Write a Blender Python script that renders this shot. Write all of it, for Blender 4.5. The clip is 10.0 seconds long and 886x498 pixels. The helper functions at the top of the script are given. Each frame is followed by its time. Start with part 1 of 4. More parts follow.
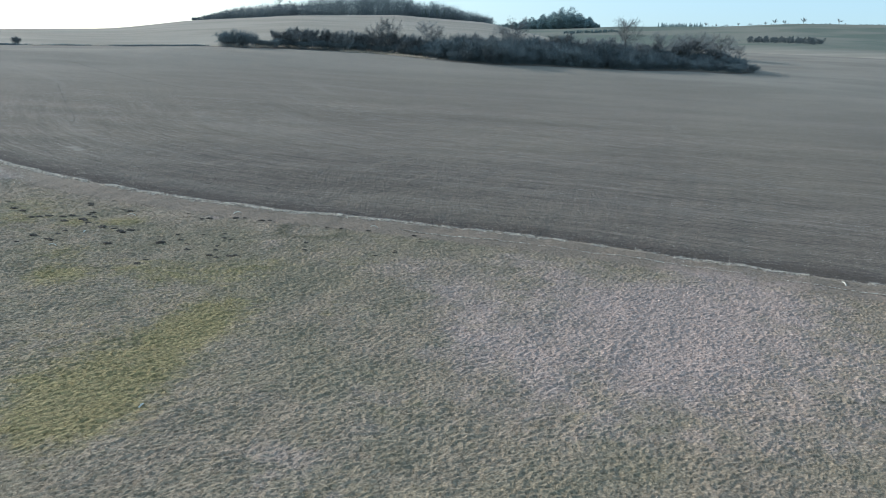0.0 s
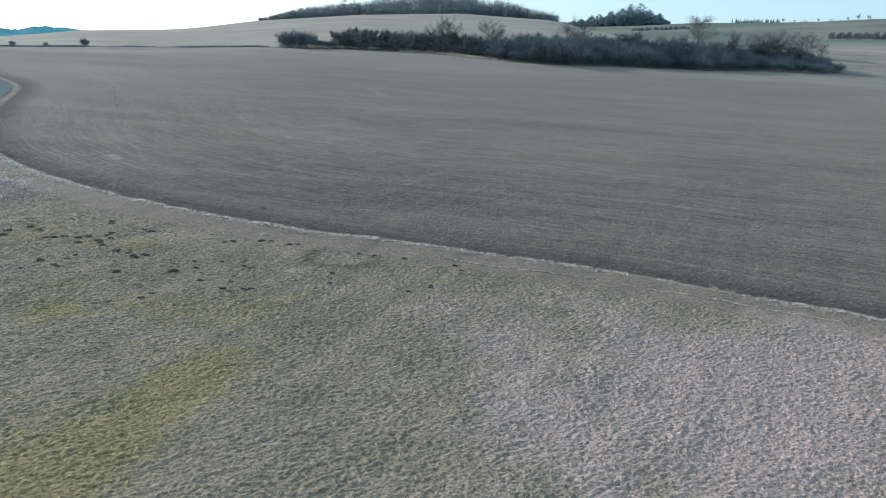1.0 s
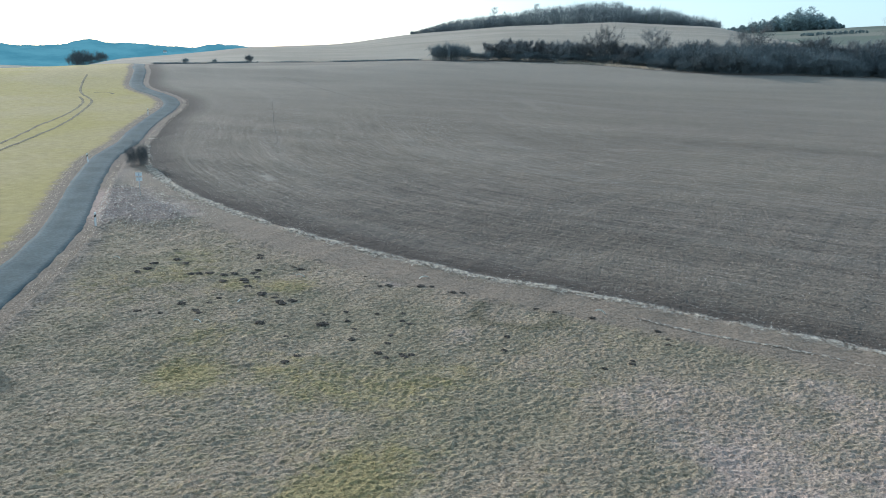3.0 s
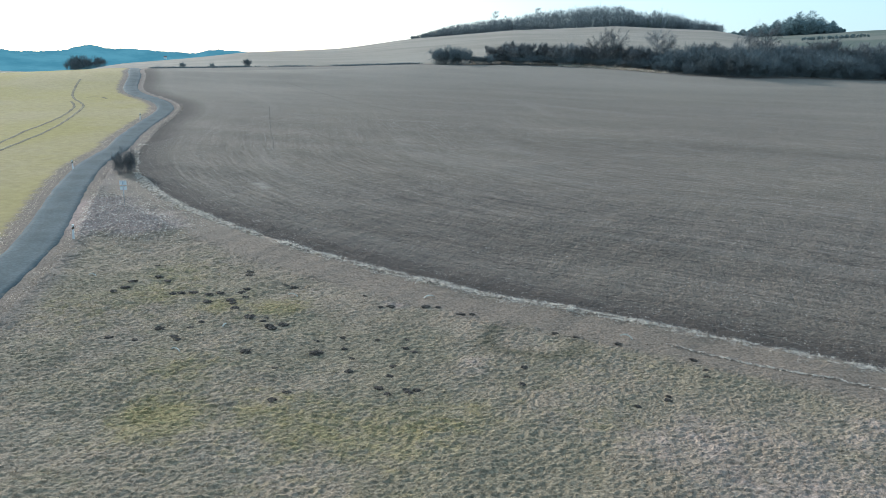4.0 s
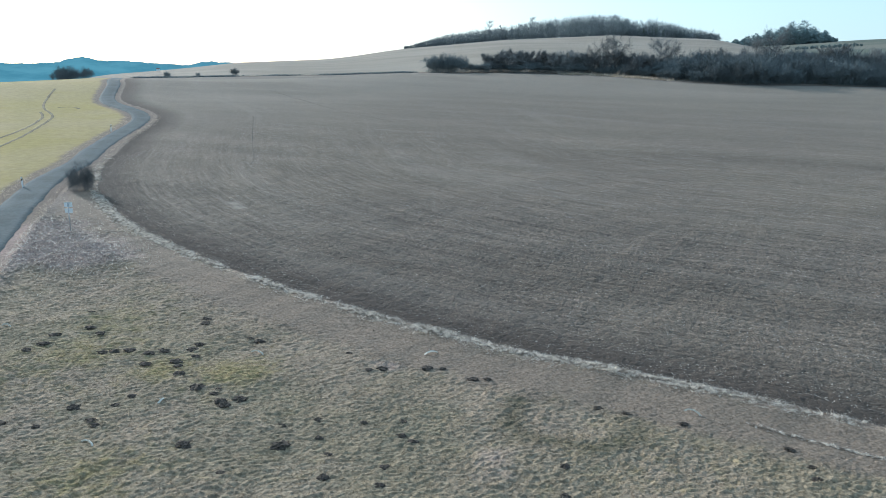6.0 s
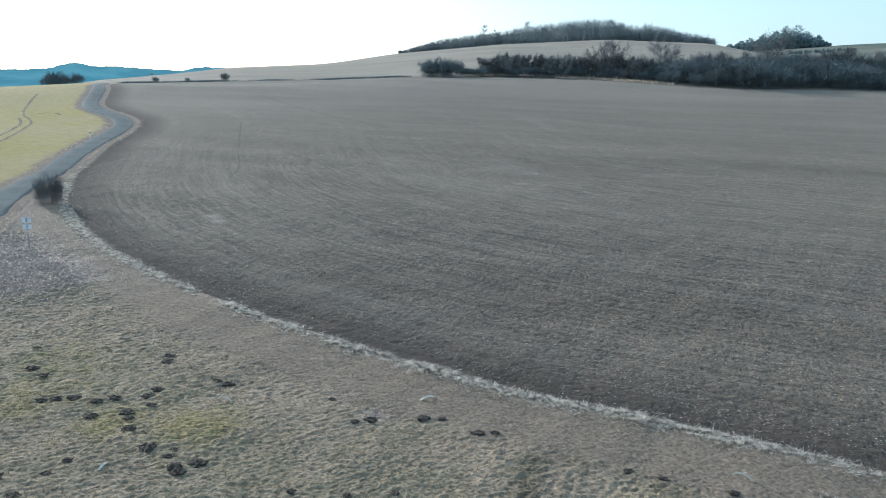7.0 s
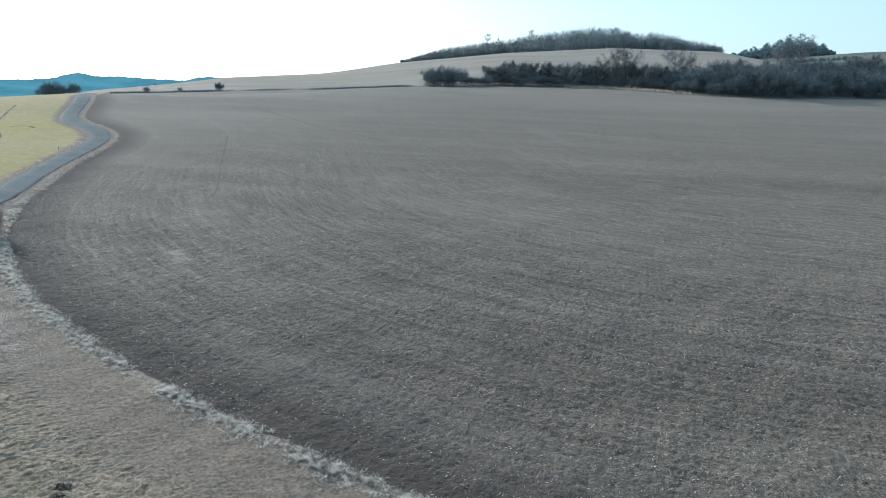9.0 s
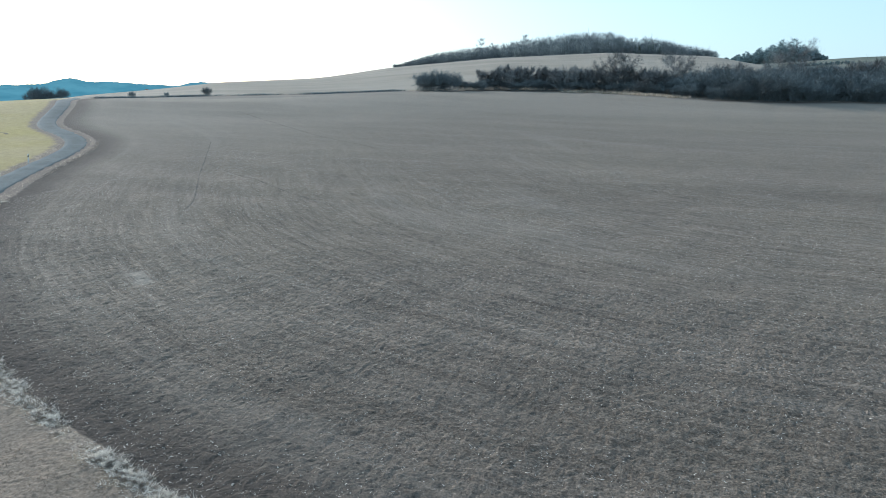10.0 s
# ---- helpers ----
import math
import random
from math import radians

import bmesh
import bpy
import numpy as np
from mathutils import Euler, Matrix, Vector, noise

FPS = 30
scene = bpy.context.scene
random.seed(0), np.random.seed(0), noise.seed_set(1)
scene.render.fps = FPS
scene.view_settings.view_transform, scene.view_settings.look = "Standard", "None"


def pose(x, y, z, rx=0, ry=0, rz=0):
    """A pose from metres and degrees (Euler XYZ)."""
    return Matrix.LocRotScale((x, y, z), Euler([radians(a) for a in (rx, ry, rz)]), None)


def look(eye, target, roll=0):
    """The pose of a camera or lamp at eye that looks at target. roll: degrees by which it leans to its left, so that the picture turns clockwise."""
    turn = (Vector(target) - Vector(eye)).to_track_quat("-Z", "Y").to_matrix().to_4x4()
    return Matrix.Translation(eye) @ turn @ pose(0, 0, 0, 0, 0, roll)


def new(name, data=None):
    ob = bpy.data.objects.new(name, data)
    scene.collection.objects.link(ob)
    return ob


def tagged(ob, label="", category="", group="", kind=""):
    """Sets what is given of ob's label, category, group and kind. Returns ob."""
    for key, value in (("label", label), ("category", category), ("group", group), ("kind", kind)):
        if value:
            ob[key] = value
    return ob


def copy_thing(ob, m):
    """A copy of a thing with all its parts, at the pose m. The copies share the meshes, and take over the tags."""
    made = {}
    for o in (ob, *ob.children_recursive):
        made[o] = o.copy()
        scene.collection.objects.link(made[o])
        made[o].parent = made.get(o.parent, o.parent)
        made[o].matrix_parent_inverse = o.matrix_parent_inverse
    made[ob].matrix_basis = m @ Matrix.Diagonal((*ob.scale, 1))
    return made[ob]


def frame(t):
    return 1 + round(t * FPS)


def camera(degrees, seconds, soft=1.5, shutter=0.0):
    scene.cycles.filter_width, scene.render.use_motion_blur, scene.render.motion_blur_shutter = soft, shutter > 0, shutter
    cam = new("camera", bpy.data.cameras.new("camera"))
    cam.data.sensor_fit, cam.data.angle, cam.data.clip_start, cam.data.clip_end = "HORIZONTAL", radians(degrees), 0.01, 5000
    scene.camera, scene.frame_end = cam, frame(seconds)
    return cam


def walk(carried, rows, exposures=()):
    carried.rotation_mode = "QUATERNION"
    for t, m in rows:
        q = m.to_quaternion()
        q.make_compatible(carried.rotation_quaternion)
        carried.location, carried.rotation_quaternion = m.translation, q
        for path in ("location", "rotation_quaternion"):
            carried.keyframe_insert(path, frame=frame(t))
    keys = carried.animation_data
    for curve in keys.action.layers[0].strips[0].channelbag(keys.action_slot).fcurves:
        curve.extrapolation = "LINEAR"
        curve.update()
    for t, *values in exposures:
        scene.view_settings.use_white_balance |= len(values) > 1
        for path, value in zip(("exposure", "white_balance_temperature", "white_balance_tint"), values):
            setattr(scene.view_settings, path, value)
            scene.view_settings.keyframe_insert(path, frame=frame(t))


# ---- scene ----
cam = camera(63.4, 10.0, soft=0.6)
METRES, EYE, TILT, LEAN, TURN = 43.8, 12.0, 2.4, 0.0, 0.0
ROWS = [
    (0.0, 0.0, 0.0, 0.0, 0.94, -16.24, -3.23),
    (0.5, 0.0217, 0.0701, 0.0078, 4.44, -16.61, -3.01),
    (1.0, 0.0203, 0.134, 0.0107, 5.96, -16.65, -2.89),
    (1.5, -0.0017, 0.1847, 0.0121, 8.89, -16.67, -2.82),
    (2.0, -0.0277, 0.2264, 0.0123, 13.58, -16.62, -2.4),
    (2.5, -0.049, 0.2644, 0.0103, 16.08, -16.43, -1.98),
    (3.0, -0.0651, 0.3028, 0.0072, 17.12, -16.27, -1.73),
    (4.5, -0.1139, 0.4246, -0.0101, 17.13, -15.65, -1.56),
    (5.0, -0.1297, 0.4674, -0.0155, 17.18, -15.42, -1.47),
    (5.5, -0.1454, 0.5105, -0.0196, 16.87, -15.24, -1.45),
    (7.0, -0.191, 0.6472, -0.0311, 16.16, -14.63, -1.34),
    (7.5, -0.2062, 0.6948, -0.032, 15.91, -14.49, -1.29),
    (8.0, -0.2214, 0.7427, -0.0328, 16.09, -14.33, -1.25),
    (8.5, -0.237, 0.791, -0.0341, 16.04, -14.13, -1.23),
    (9.0, -0.253, 0.8396, -0.0351, 16.33, -13.93, -1.22),
    (9.5, -0.2687, 0.8874, -0.037, 16.96, -13.79, -1.16),
    (10.0, -0.2801, 0.937, -0.0397, 15.82, -13.53, -1.19),
]
walk(cam, [(t, pose(0, 0, EYE, TILT, LEAN, TURN) @ pose(METRES * x, METRES * y, METRES * z, 90 + pitch, roll, yaw)) for t, x, y, z, yaw, pitch, roll in ROWS],
     exposures=[(0.0, 0.50, 5600, 6.0), (1.5, 0.57, 5620, 6.2), (3.0, 0.62, 5640, 6.5), (10.0, 0.60, 5630, 6.7)])

# ---- light: a low hazy winter sun, ahead and to the side ----
SUN_YAW, SUN_ELEV = 60.0, 20.0
world = bpy.data.worlds.new("winter_sky")
scene.world = world
world.use_nodes = True
wt = world.node_tree
sky = wt.nodes.new("ShaderNodeTexSky")
sky.sky_type = "NISHITA"
sky.sun_disc = False
sky.sun_elevation = radians(SUN_ELEV)
sky.sun_rotation = radians(-SUN_YAW)
sky.altitude = 400
sky.air_density, sky.dust_density, sky.ozone_density = 1.0, 3.0, 1.0
# thin high haze whitens the blue of the sky
haze = wt.nodes.new("ShaderNodeMix")
haze.data_type = "RGBA"
haze.inputs[0].default_value = 0.45
haze.inputs[7].default_value = (3.1, 4.3, 4.7, 1)
wt.links.new(sky.outputs[0], haze.inputs[6])
wt.links.new(haze.outputs[2], wt.nodes["Background"].inputs[0])
wt.nodes["Background"].inputs[1].default_value = 0.15
sun_dir = Vector((-math.sin(radians(SUN_YAW)) * math.cos(radians(SUN_ELEV)), math.cos(radians(SUN_YAW)) * math.cos(radians(SUN_ELEV)), math.sin(radians(SUN_ELEV))))
sun = new("sun", bpy.data.lights.new("sun", "SUN"))
sun.data.energy, sun.data.angle, sun.data.color = 3.0, radians(0.8), (1.0, 0.94, 0.86)
sun.matrix_world = look(sun_dir * 100, (0, 0, 0))

# ---- mesh and node helpers ----
rng = np.random.default_rng(7)


def mesh_np(name, v, f, material=None, attrs=None, smooth=False):
    """A mesh from arrays of vertices and equal-sided faces, with point attributes."""
    v, f = np.asarray(v, np.float32), np.asarray(f, np.int32)
    me = bpy.data.meshes.new(name)
    me.vertices.add(len(v))
    me.vertices.foreach_set("co", v.ravel())
    me.loops.add(f.size)
    me.loops.foreach_set("vertex_index", f.ravel())
    me.polygons.add(len(f))
    me.polygons.foreach_set("loop_start", np.arange(len(f), dtype=np.int32) * f.shape[1])
    me.update(calc_edges=True)
    me.validate()
    me.polygons.foreach_set("use_smooth", np.full(len(me.polygons), smooth))
    for key, values in (attrs or {}).items():
        me.attributes.new(key, "FLOAT", "POINT").data.foreach_set("value", np.asarray(values, np.float32))
    if material:
        me.materials.append(material)
    return me


def part(name, data, parent, label=""):
    """Links a mesh (or a bmesh with its material) as one part under a thing."""
    ob = new(name, data)
    ob.parent = parent
    return tagged(ob, label)


def bm_mesh(name, bm, material, smooth=False):
    me = bpy.data.meshes.new(name)
    bmesh.ops.recalc_face_normals(bm, faces=bm.faces)
    bm.to_mesh(me)
    bm.free()
    for p in me.polygons:
        p.use_smooth = smooth
    me.materials.append(material)
    return me


def bm_box(bm, size, centre, bevel=0.0, m=None):
    b = bmesh.new()
    bmesh.ops.create_cube(b, size=1, matrix=Matrix.Translation(centre) @ Matrix.Diagonal((*size, 1)))
    if bevel:
        bmesh.ops.bevel(b, geom=b.edges[:], offset=bevel, segments=2, affect="EDGES")
    if m:
        bmesh.ops.transform(b, matrix=m, verts=b.verts[:])
    tmp = bpy.data.meshes.new("tmp")
    b.to_mesh(tmp)
    b.free()
    bm.from_mesh(tmp)
    bpy.data.meshes.remove(tmp)


class Nodes:
    """Short calls for node trees."""

    def __init__(self, name):
        self.m = bpy.data.materials.new(name)
        self.m.use_nodes = True
        self.t = self.m.node_tree
        self.bsdf = self.t.nodes["Principled BSDF"]
        self.pos = self.t.nodes.new("ShaderNodeTexCoord").outputs["Object"]

    def put(self, socket, value):
        if isinstance(value, bpy.types.NodeSocket):
            self.t.links.new(value, socket)
        else:
            socket.default_value = (*value, 1) if isinstance(value, tuple) and len(value) == 3 and len(socket.default_value) == 4 else value

    def noise(self, scale, detail=3, vec=None, rough=0.55):
        n = self.t.nodes.new("ShaderNodeTexNoise")
        self.put(n.inputs["Vector"], vec or self.pos)
        n.inputs["Scale"].default_value, n.inputs["Detail"].default_value, n.inputs["Roughness"].default_value = scale, detail, rough
        return n.outputs["Fac"]

    def math(self, op, a, b=0.0, c=None, clamp=False):
        n = self.t.nodes.new("ShaderNodeMath")
        n.operation, n.use_clamp = op, clamp
        self.put(n.inputs[0], a)
        self.put(n.inputs[1], b)
        if c is not None:
            self.put(n.inputs[2], c)
        return n.outputs[0]

    def step(self, x, lo, hi, a=0.0, b=1.0):
        n = self.t.nodes.new("ShaderNodeMapRange")
        n.interpolation_type = "SMOOTHSTEP"
        for i, q in enumerate((x, lo, hi, a, b)):
            self.put(n.inputs[i], q)
        return n.outputs[0]

    def mix(self, fac, a, b, mode="MIX"):
        n = self.t.nodes.new("ShaderNodeMix")
        n.data_type, n.blend_type = "RGBA", mode
        self.put(n.inputs[0], fac)
        self.put(n.inputs[6], a)
        self.put(n.inputs[7], b)
        return n.outputs[2]

    def attr(self, name):
        n = self.t.nodes.new("ShaderNodeAttribute")
        n.attribute_name = name
        return n.outputs["Fac"]

    def scaled(self, vec, s):
        n = self.t.nodes.new("ShaderNodeVectorMath")
        n.operation = "MULTIPLY"
        self.put(n.inputs[0], vec)
        n.inputs[1].default_value = s
        return n.outputs[0]

    def join(self, x, y, z):
        n = self.t.nodes.new("ShaderNodeCombineXYZ")
        for i, q in enumerate((x, y, z)):
            self.put(n.inputs[i], q)
        return n.outputs[0]

    def island(self):
        return self.t.nodes.new("ShaderNodeNewGeometry").outputs["Random Per Island"]

    def thing_random(self):
        return self.t.nodes.new("ShaderNodeObjectInfo").outputs["Random"]

    def bump(self, height, strength, distance):
        n = self.t.nodes.new("ShaderNodeBump")
        n.inputs["Strength"].default_value, n.inputs["Distance"].default_value = strength, distance
        self.put(n.inputs["Height"], height)
        self.t.links.new(n.outputs[0], self.bsdf.inputs["Normal"])

    def thin(self, colour, part_through):
        """Light through thin dry blades."""
        tr, mx = self.t.nodes.new("ShaderNodeBsdfTranslucent"), self.t.nodes.new("ShaderNodeMixShader")
        self.put(tr.inputs["Color"], colour)
        mx.inputs[0].default_value = part_through
        self.t.links.new(self.bsdf.outputs[0], mx.inputs[1])
        self.t.links.new(tr.outputs[0], mx.inputs[2])
        self.t.links.new(mx.outputs[0], self.t.nodes["Material Output"].inputs["Surface"])

    def done(self, colour, rough=0.9, spec=0.2, metal=0.0):
        self.put(self.bsdf.inputs["Base Color"], colour)
        self.put(self.bsdf.inputs["Roughness"], rough)
        self.bsdf.inputs["Specular IOR Level"].default_value = spec
        self.bsdf.inputs["Metallic"].default_value = metal
        return self.m


# ---- the lie of the land ----
SLOPE = np.array([(-400, -4.5), (-60, -3.5), (0, -1), (40, 0.75), (60, 1.55), (80, 2.75), (115, 5.7), (155, 9.9), (195, 14.5), (260, 22), (400, 38), (900, 60)])
CX, CY, CZ = -5.0, 18.6, 12.3
RADII = np.array([190, 230, 350, 480, 620, 1000, 1500, 3000, 6500])
# yaw (degrees to the left of y), then the ground's height at each radius; None: the near slope goes on
FAR = [
    (180, None, None, -6, -8, -8, -8, -8, -8, -8),
    (100, None, None, -6, -8, -10, -10, -10, -10, -10),
    (65, None, None, 0, -6, -12, -20, -25, -30, -30),
    (48, 8.9, 8.6, 3, -4, -12, -22, -30, -30, -30),
    (41, 10.7, 10.9, 11.0, 11.6, 7, -20, -30, -30, -30),
    (36, 11.3, 11.9, 14.5, 16.8, 14, -5, -30, -30, -30),
    (32, 11.6, 13.0, 18.0, 22.0, 20, 0, -30, -30, -30),
    (25, 13.0, 14.7, 21.0, 26.7, 25, 5, -20, -30, -30),
    (19.7, None, 16.0, 26.0, 35.0, 35.5, 15, -10, -20, -30),
    (12, None, None, 31.5, 42.7, 47, 30, 20, 0, 0),
    (4, None, None, 33.5, 47.5, 52, 40, 60, 30, 30),
    (-3, None, None, 33.0, 46.2, 45, 50, 105, 60, 40),
    (-8, None, None, 31.0, 38, 38, 60, 112, 60, 40),
    (-13, None, None, 29.5, 30, 32, 66, 122, 60, 40),
    (-20, None, None, 28.8, 29, 36, 75, 128, 60, 40),
    (-25, None, None, 28.8, 29, 38, 80, 137, 60, 40),
    (-32, None, None, 28.5, 29, 38, 80, 137, 60, 40),
    (-50, None, None, 22, 24, 30, 60, 90, 60, 40),
    (-100, None, None, 0, 4, 8, 20, 30, 30, 30),
    (-180, None, None, -6, -8, -8, -8, -8, -8, -8),
]


def near_slope(y):
    k = np.linspace(-400, 900, 651)
    h = np.interp(k, *SLOPE.T)
    w = np.exp(-np.linspace(-2, 2, 15) ** 2)
    h = np.convolve(np.pad(h, 7, mode="edge"), w / w.sum(), mode="valid")
    return np.interp(y, k, h)


def blurred(a, n, axis):
    w = np.exp(-np.linspace(-2, 2, 2 * n + 1) ** 2)
    w /= w.sum()
    return np.apply_along_axis(lambda q: np.convolve(np.pad(q, n, mode="edge"), w, mode="valid"), axis, a)


YAWS, LOGR = np.arange(-180, 180.5, 0.5), np.linspace(math.log(150), math.log(6500), 120)
_t = []
for yaw, *hs in sorted(FAR):
    ys = CY + RADII * math.cos(radians(yaw))
    _t.append([near_slope(min(y, 420)) if h is None else h for h, y in zip(hs, ys)])
_t = np.array(_t)
_ky = sorted(r[0] for r in FAR)
_a = np.array([np.interp(YAWS, _ky, _t[:, i]) for i in range(len(RADII))]).T
TABLE = np.array([np.interp(LOGR, np.log(RADII), row) for row in _a])
TABLE = blurred(blurred(TABLE, 3, 0), 3, 1)


def land(x, y):
    """The ground's height at each x, y."""
    x, y = np.asarray(x, float), np.asarray(y, float)
    near = near_slope(y)
    r = np.hypot(x - CX, y - CY)
    yaw = np.degrees(np.arctan2(-(x - CX), y - CY))
    i = np.clip((yaw + 180) * 2, 0, len(YAWS) - 1.001)
    j = np.clip((np.log(np.maximum(r, 1)) - LOGR[0]) / (LOGR[1] - LOGR[0]), 0, len(LOGR) - 1.001)
    a, b = i.astype(int), j.astype(int)
    p, q = i - a, j - b
    far = (TABLE[a, b] * (1 - p) + TABLE[a + 1, b] * p) * (1 - q) + (TABLE[a, b + 1] * (1 - p) + TABLE[a + 1, b + 1] * p) * q
    w = np.clip((r - 150) / 50, 0, 1)
    w = w * w * (3 - 2 * w)
    z = near * (1 - w) + far * w
    return z + 0.05 * np.sin(x * 0.9 + 1.3 * np.sin(y * 0.35)) * np.sin(y * 0.8 + 0.7 * np.sin(x * 0.4)) + 0.03 * np.sin(x * 2.3 + y * 1.1) * np.sin(y * 2.1 - x * 0.7)


def spline(points, step=1.0):
    """A smooth line through points, at about even steps."""
    p = np.array(points, float)
    p = np.vstack([2 * p[0] - p[1], p, 2 * p[-1] - p[-2]])
    out = []
    for a, b, c, d in zip(p, p[1:], p[2:], p[3:]):
        n = max(2, int(np.hypot(*(c - b)[:2]) / step))
        t = np.linspace(0, 1, n, endpoint=False)[:, None]
        out.append(0.5 * (2 * b + (c - a) * t + (2 * a - 5 * b + 4 * c - d) * t**2 + (3 * b - a - 3 * c + d) * t**3))
    return np.vstack(out + [p[-2:-1]])


def line_distance(x, y, line):
    """Distance to a line of points, and how far along it the nearest place lies."""
    x, y = np.asarray(x, float).ravel(), np.asarray(y, float).ravel()
    best, along, run = np.full(len(x), 1e9), np.zeros(len(x)), 0.0
    for (ax, ay), (bx, by) in zip(line, line[1:]):
        dx, dy = bx - ax, by - ay
        n = math.hypot(dx, dy)
        t = np.clip(((x - ax) * dx + (y - ay) * dy) / n**2, 0, 1)
        d = np.hypot(x - ax - t * dx, y - ay - t * dy)
        near = d < best
        best[near], along[near] = d[near], run + t[near] * n
        run += n
    return best, along


def inside(x, y, ring):
    x, y = np.asarray(x, float).ravel(), np.asarray(y, float).ravel()
    odd = np.zeros(len(x), bool)
    for (ax, ay), (bx, by) in zip(ring, np.roll(ring, -1, axis=0)):
        if ay == by:
            continue
        odd ^= ((ay > y) != (by > y)) & (x < (bx - ax) * (y - ay) / (by - ay) + ax)
    return odd


ROAD = spline([(-2, -40), (-15, -4), (-25.5, 21), (-33.2, 37), (-37, 44.3), (-40.7, 50.5), (-43.5, 54.4), (-47.6, 59.8), (-52.1, 65.7), (-58.2, 74.6), (-60.8, 79.6), (-63.2, 84.6), (-66.4, 89.6), (-70.8, 97.8), (-74.5, 105), (-77.6, 111), (-81.0, 116), (-85.2, 120.3), (-90.2, 124), (-95.8, 127.6), (-100.4, 131.6), (-104.6, 136.4), (-108.9, 142.2), (-114.9, 150.2), (-122, 158.4), (-136, 176), (-160, 204), (-190, 250)], 1.5)
_d = np.gradient(ROAD, axis=0)
_d /= np.linalg.norm(_d, axis=1)[:, None]
BESIDE = (ROAD + np.column_stack([_d[:, 1], -_d[:, 0]]) * 2.15)[(ROAD[:, 1] > 96) & (ROAD[:, 1] < 172)]
EDGE = spline([(330, -60), (120, 8), (60, 30), (40, 38.1), (27.7, 42.3), (15.8, 46.1), (8.3, 48.85), (-1, 50.9), (-7, 52), (-14, 53.1), (-22.4, 55.8), (-28.3, 58.1), (-34.9, 61.3), (-42.7, 66.0), (-51.0, 73.0), (-55.6, 78.2), (-59.9, 83.8), (-64.2, 91.2), *[tuple(q) for q in BESIDE[1::4]]], 1.5)
BACK = [(-141, 188), (-128, 199), (-118, 206), (-98, 211), (-80, 213), (-66, 205), (-54.5, 205), (-36, 207), (-23, 204), (-10.7, 197.5), (0.5, 192), (12, 191.6), (26, 195.6), (39, 198), (64, 211), (80, 212), (88, 222), (112, 330), (420, 330), (420, -60)]
FIELD = np.vstack([EDGE, BACK])
CROP = np.vstack([ROAD[ROAD[:, 1] < 178] + (-2.15, -1.1), [(-150, 190), (-330, 200), (-330, -40)]])

# ---- attributes of the ground ----
MOSS = [(-13.6, 25.0, 2.4, 0.45), (-11.8, 28.0, 2.0, 0.45), (-9.6, 33.6, 1.6, 0.4), (-10.9, 29.5, 1.3, 1.2), (-10.6, 31.6, 1.5, 0.9), (-12.2, 23.3, 1.7, 1.1), (-12.5, 21.6, 1.6, 0.9), (-11.5, 26.0, 1.2, 0.9), (-14.4, 36.9, 1.7, 0.65), (-11.4, 37.8, 1.5, 0.6), (-4.8, 32.9, 1.2, 0.4), (-16.9, 37.8, 1.2, 0.5), (-20.2, 36.1, 1.0, 0.8), (-21.5, 46.7, 1.1, 1.1), (-24.2, 46.1, 0.8, 0.8), (-21.6, 39.2, 1.5, 0.55), (-29.2, 50.0, 1.8, 0.55), (-9.9, 39.6, 1.4, 0.5), (-19.7, 35.5, 1.4, 0.65), (-27.8, 46.4, 1.5, 0.45), (-30.4, 43.1, 2.2, 0.4), (-5.4, 40.8, 1.5, 0.35), (-16.0, 33.0, 6.0, 0.22), (-26.0, 45.0, 6.0, 0.22), (-14.0, 24.0, 4.0, 0.3), (-6.5, 45.5, 3.5, 0.28)]
PALE = [(1, 36, 2.6, 0.8), (2.8, 30.5, 2.6, 0.8), (9, 36.5, 3.5, 0.8), (10, 31, 3.2, 0.7), (17.5, 39.5, 5, 0.8), (5, 26, 3, 0.35), (-2, 41, 2.2, 0.5), (5, 42, 3, 0.6), (-42, 58.5, 2.8, 1.6), (-38.3, 57.2, 2.2, 1.2), (-46, 61.8, 2.0, 1.4), (-16.2, 49.3, 0.6, 0.8), (-10.5, 44, 1.6, 0.4), (-38.9, 73.9, 0.7, 0.9), (-37.6, 72.8, 0.7, 0.9), (9, 27, 6, 0.4), (15, 33, 6, 0.45), (-4.5, 19.5, 2.2, 0.5), (-2, 25, 2.5, 0.3), (20, 27, 6, 0.4)]


def spots(x, y, rows):
    out = np.zeros(len(x))
    for a, b, r, k in rows:
        out += k * np.exp(-((x - a) ** 2 + (y - b) ** 2) / (2 * r * r) * 1.4)
    return out


def ground_attrs(x, y):
    x, y = np.asarray(x, float).ravel(), np.asarray(y, float).ravel()
    d, _ = line_distance(x, y, np.vstack([FIELD, FIELD[:1]]))
    _, u = line_distance(x, y, EDGE)
    d = np.where(inside(x, y, FIELD), d, -d)
    road, _ = line_distance(x, y, ROAD)
    c, _ = line_distance(x, y, np.vstack([CROP, CROP[:1]]))
    c = np.where(inside(x, y, CROP), c, -c)
    ring = np.exp(-((np.hypot(x + 8.9, (y - 47.3) * 1.1) - 2.1) / 0.35) ** 2)
    r = np.hypot(x - CX, y - CY)
    return dict(field=d, along=u, road=road, crop=c, moss=spots(x, y, MOSS), pale=spots(x, y, PALE), ring=ring, far=r)


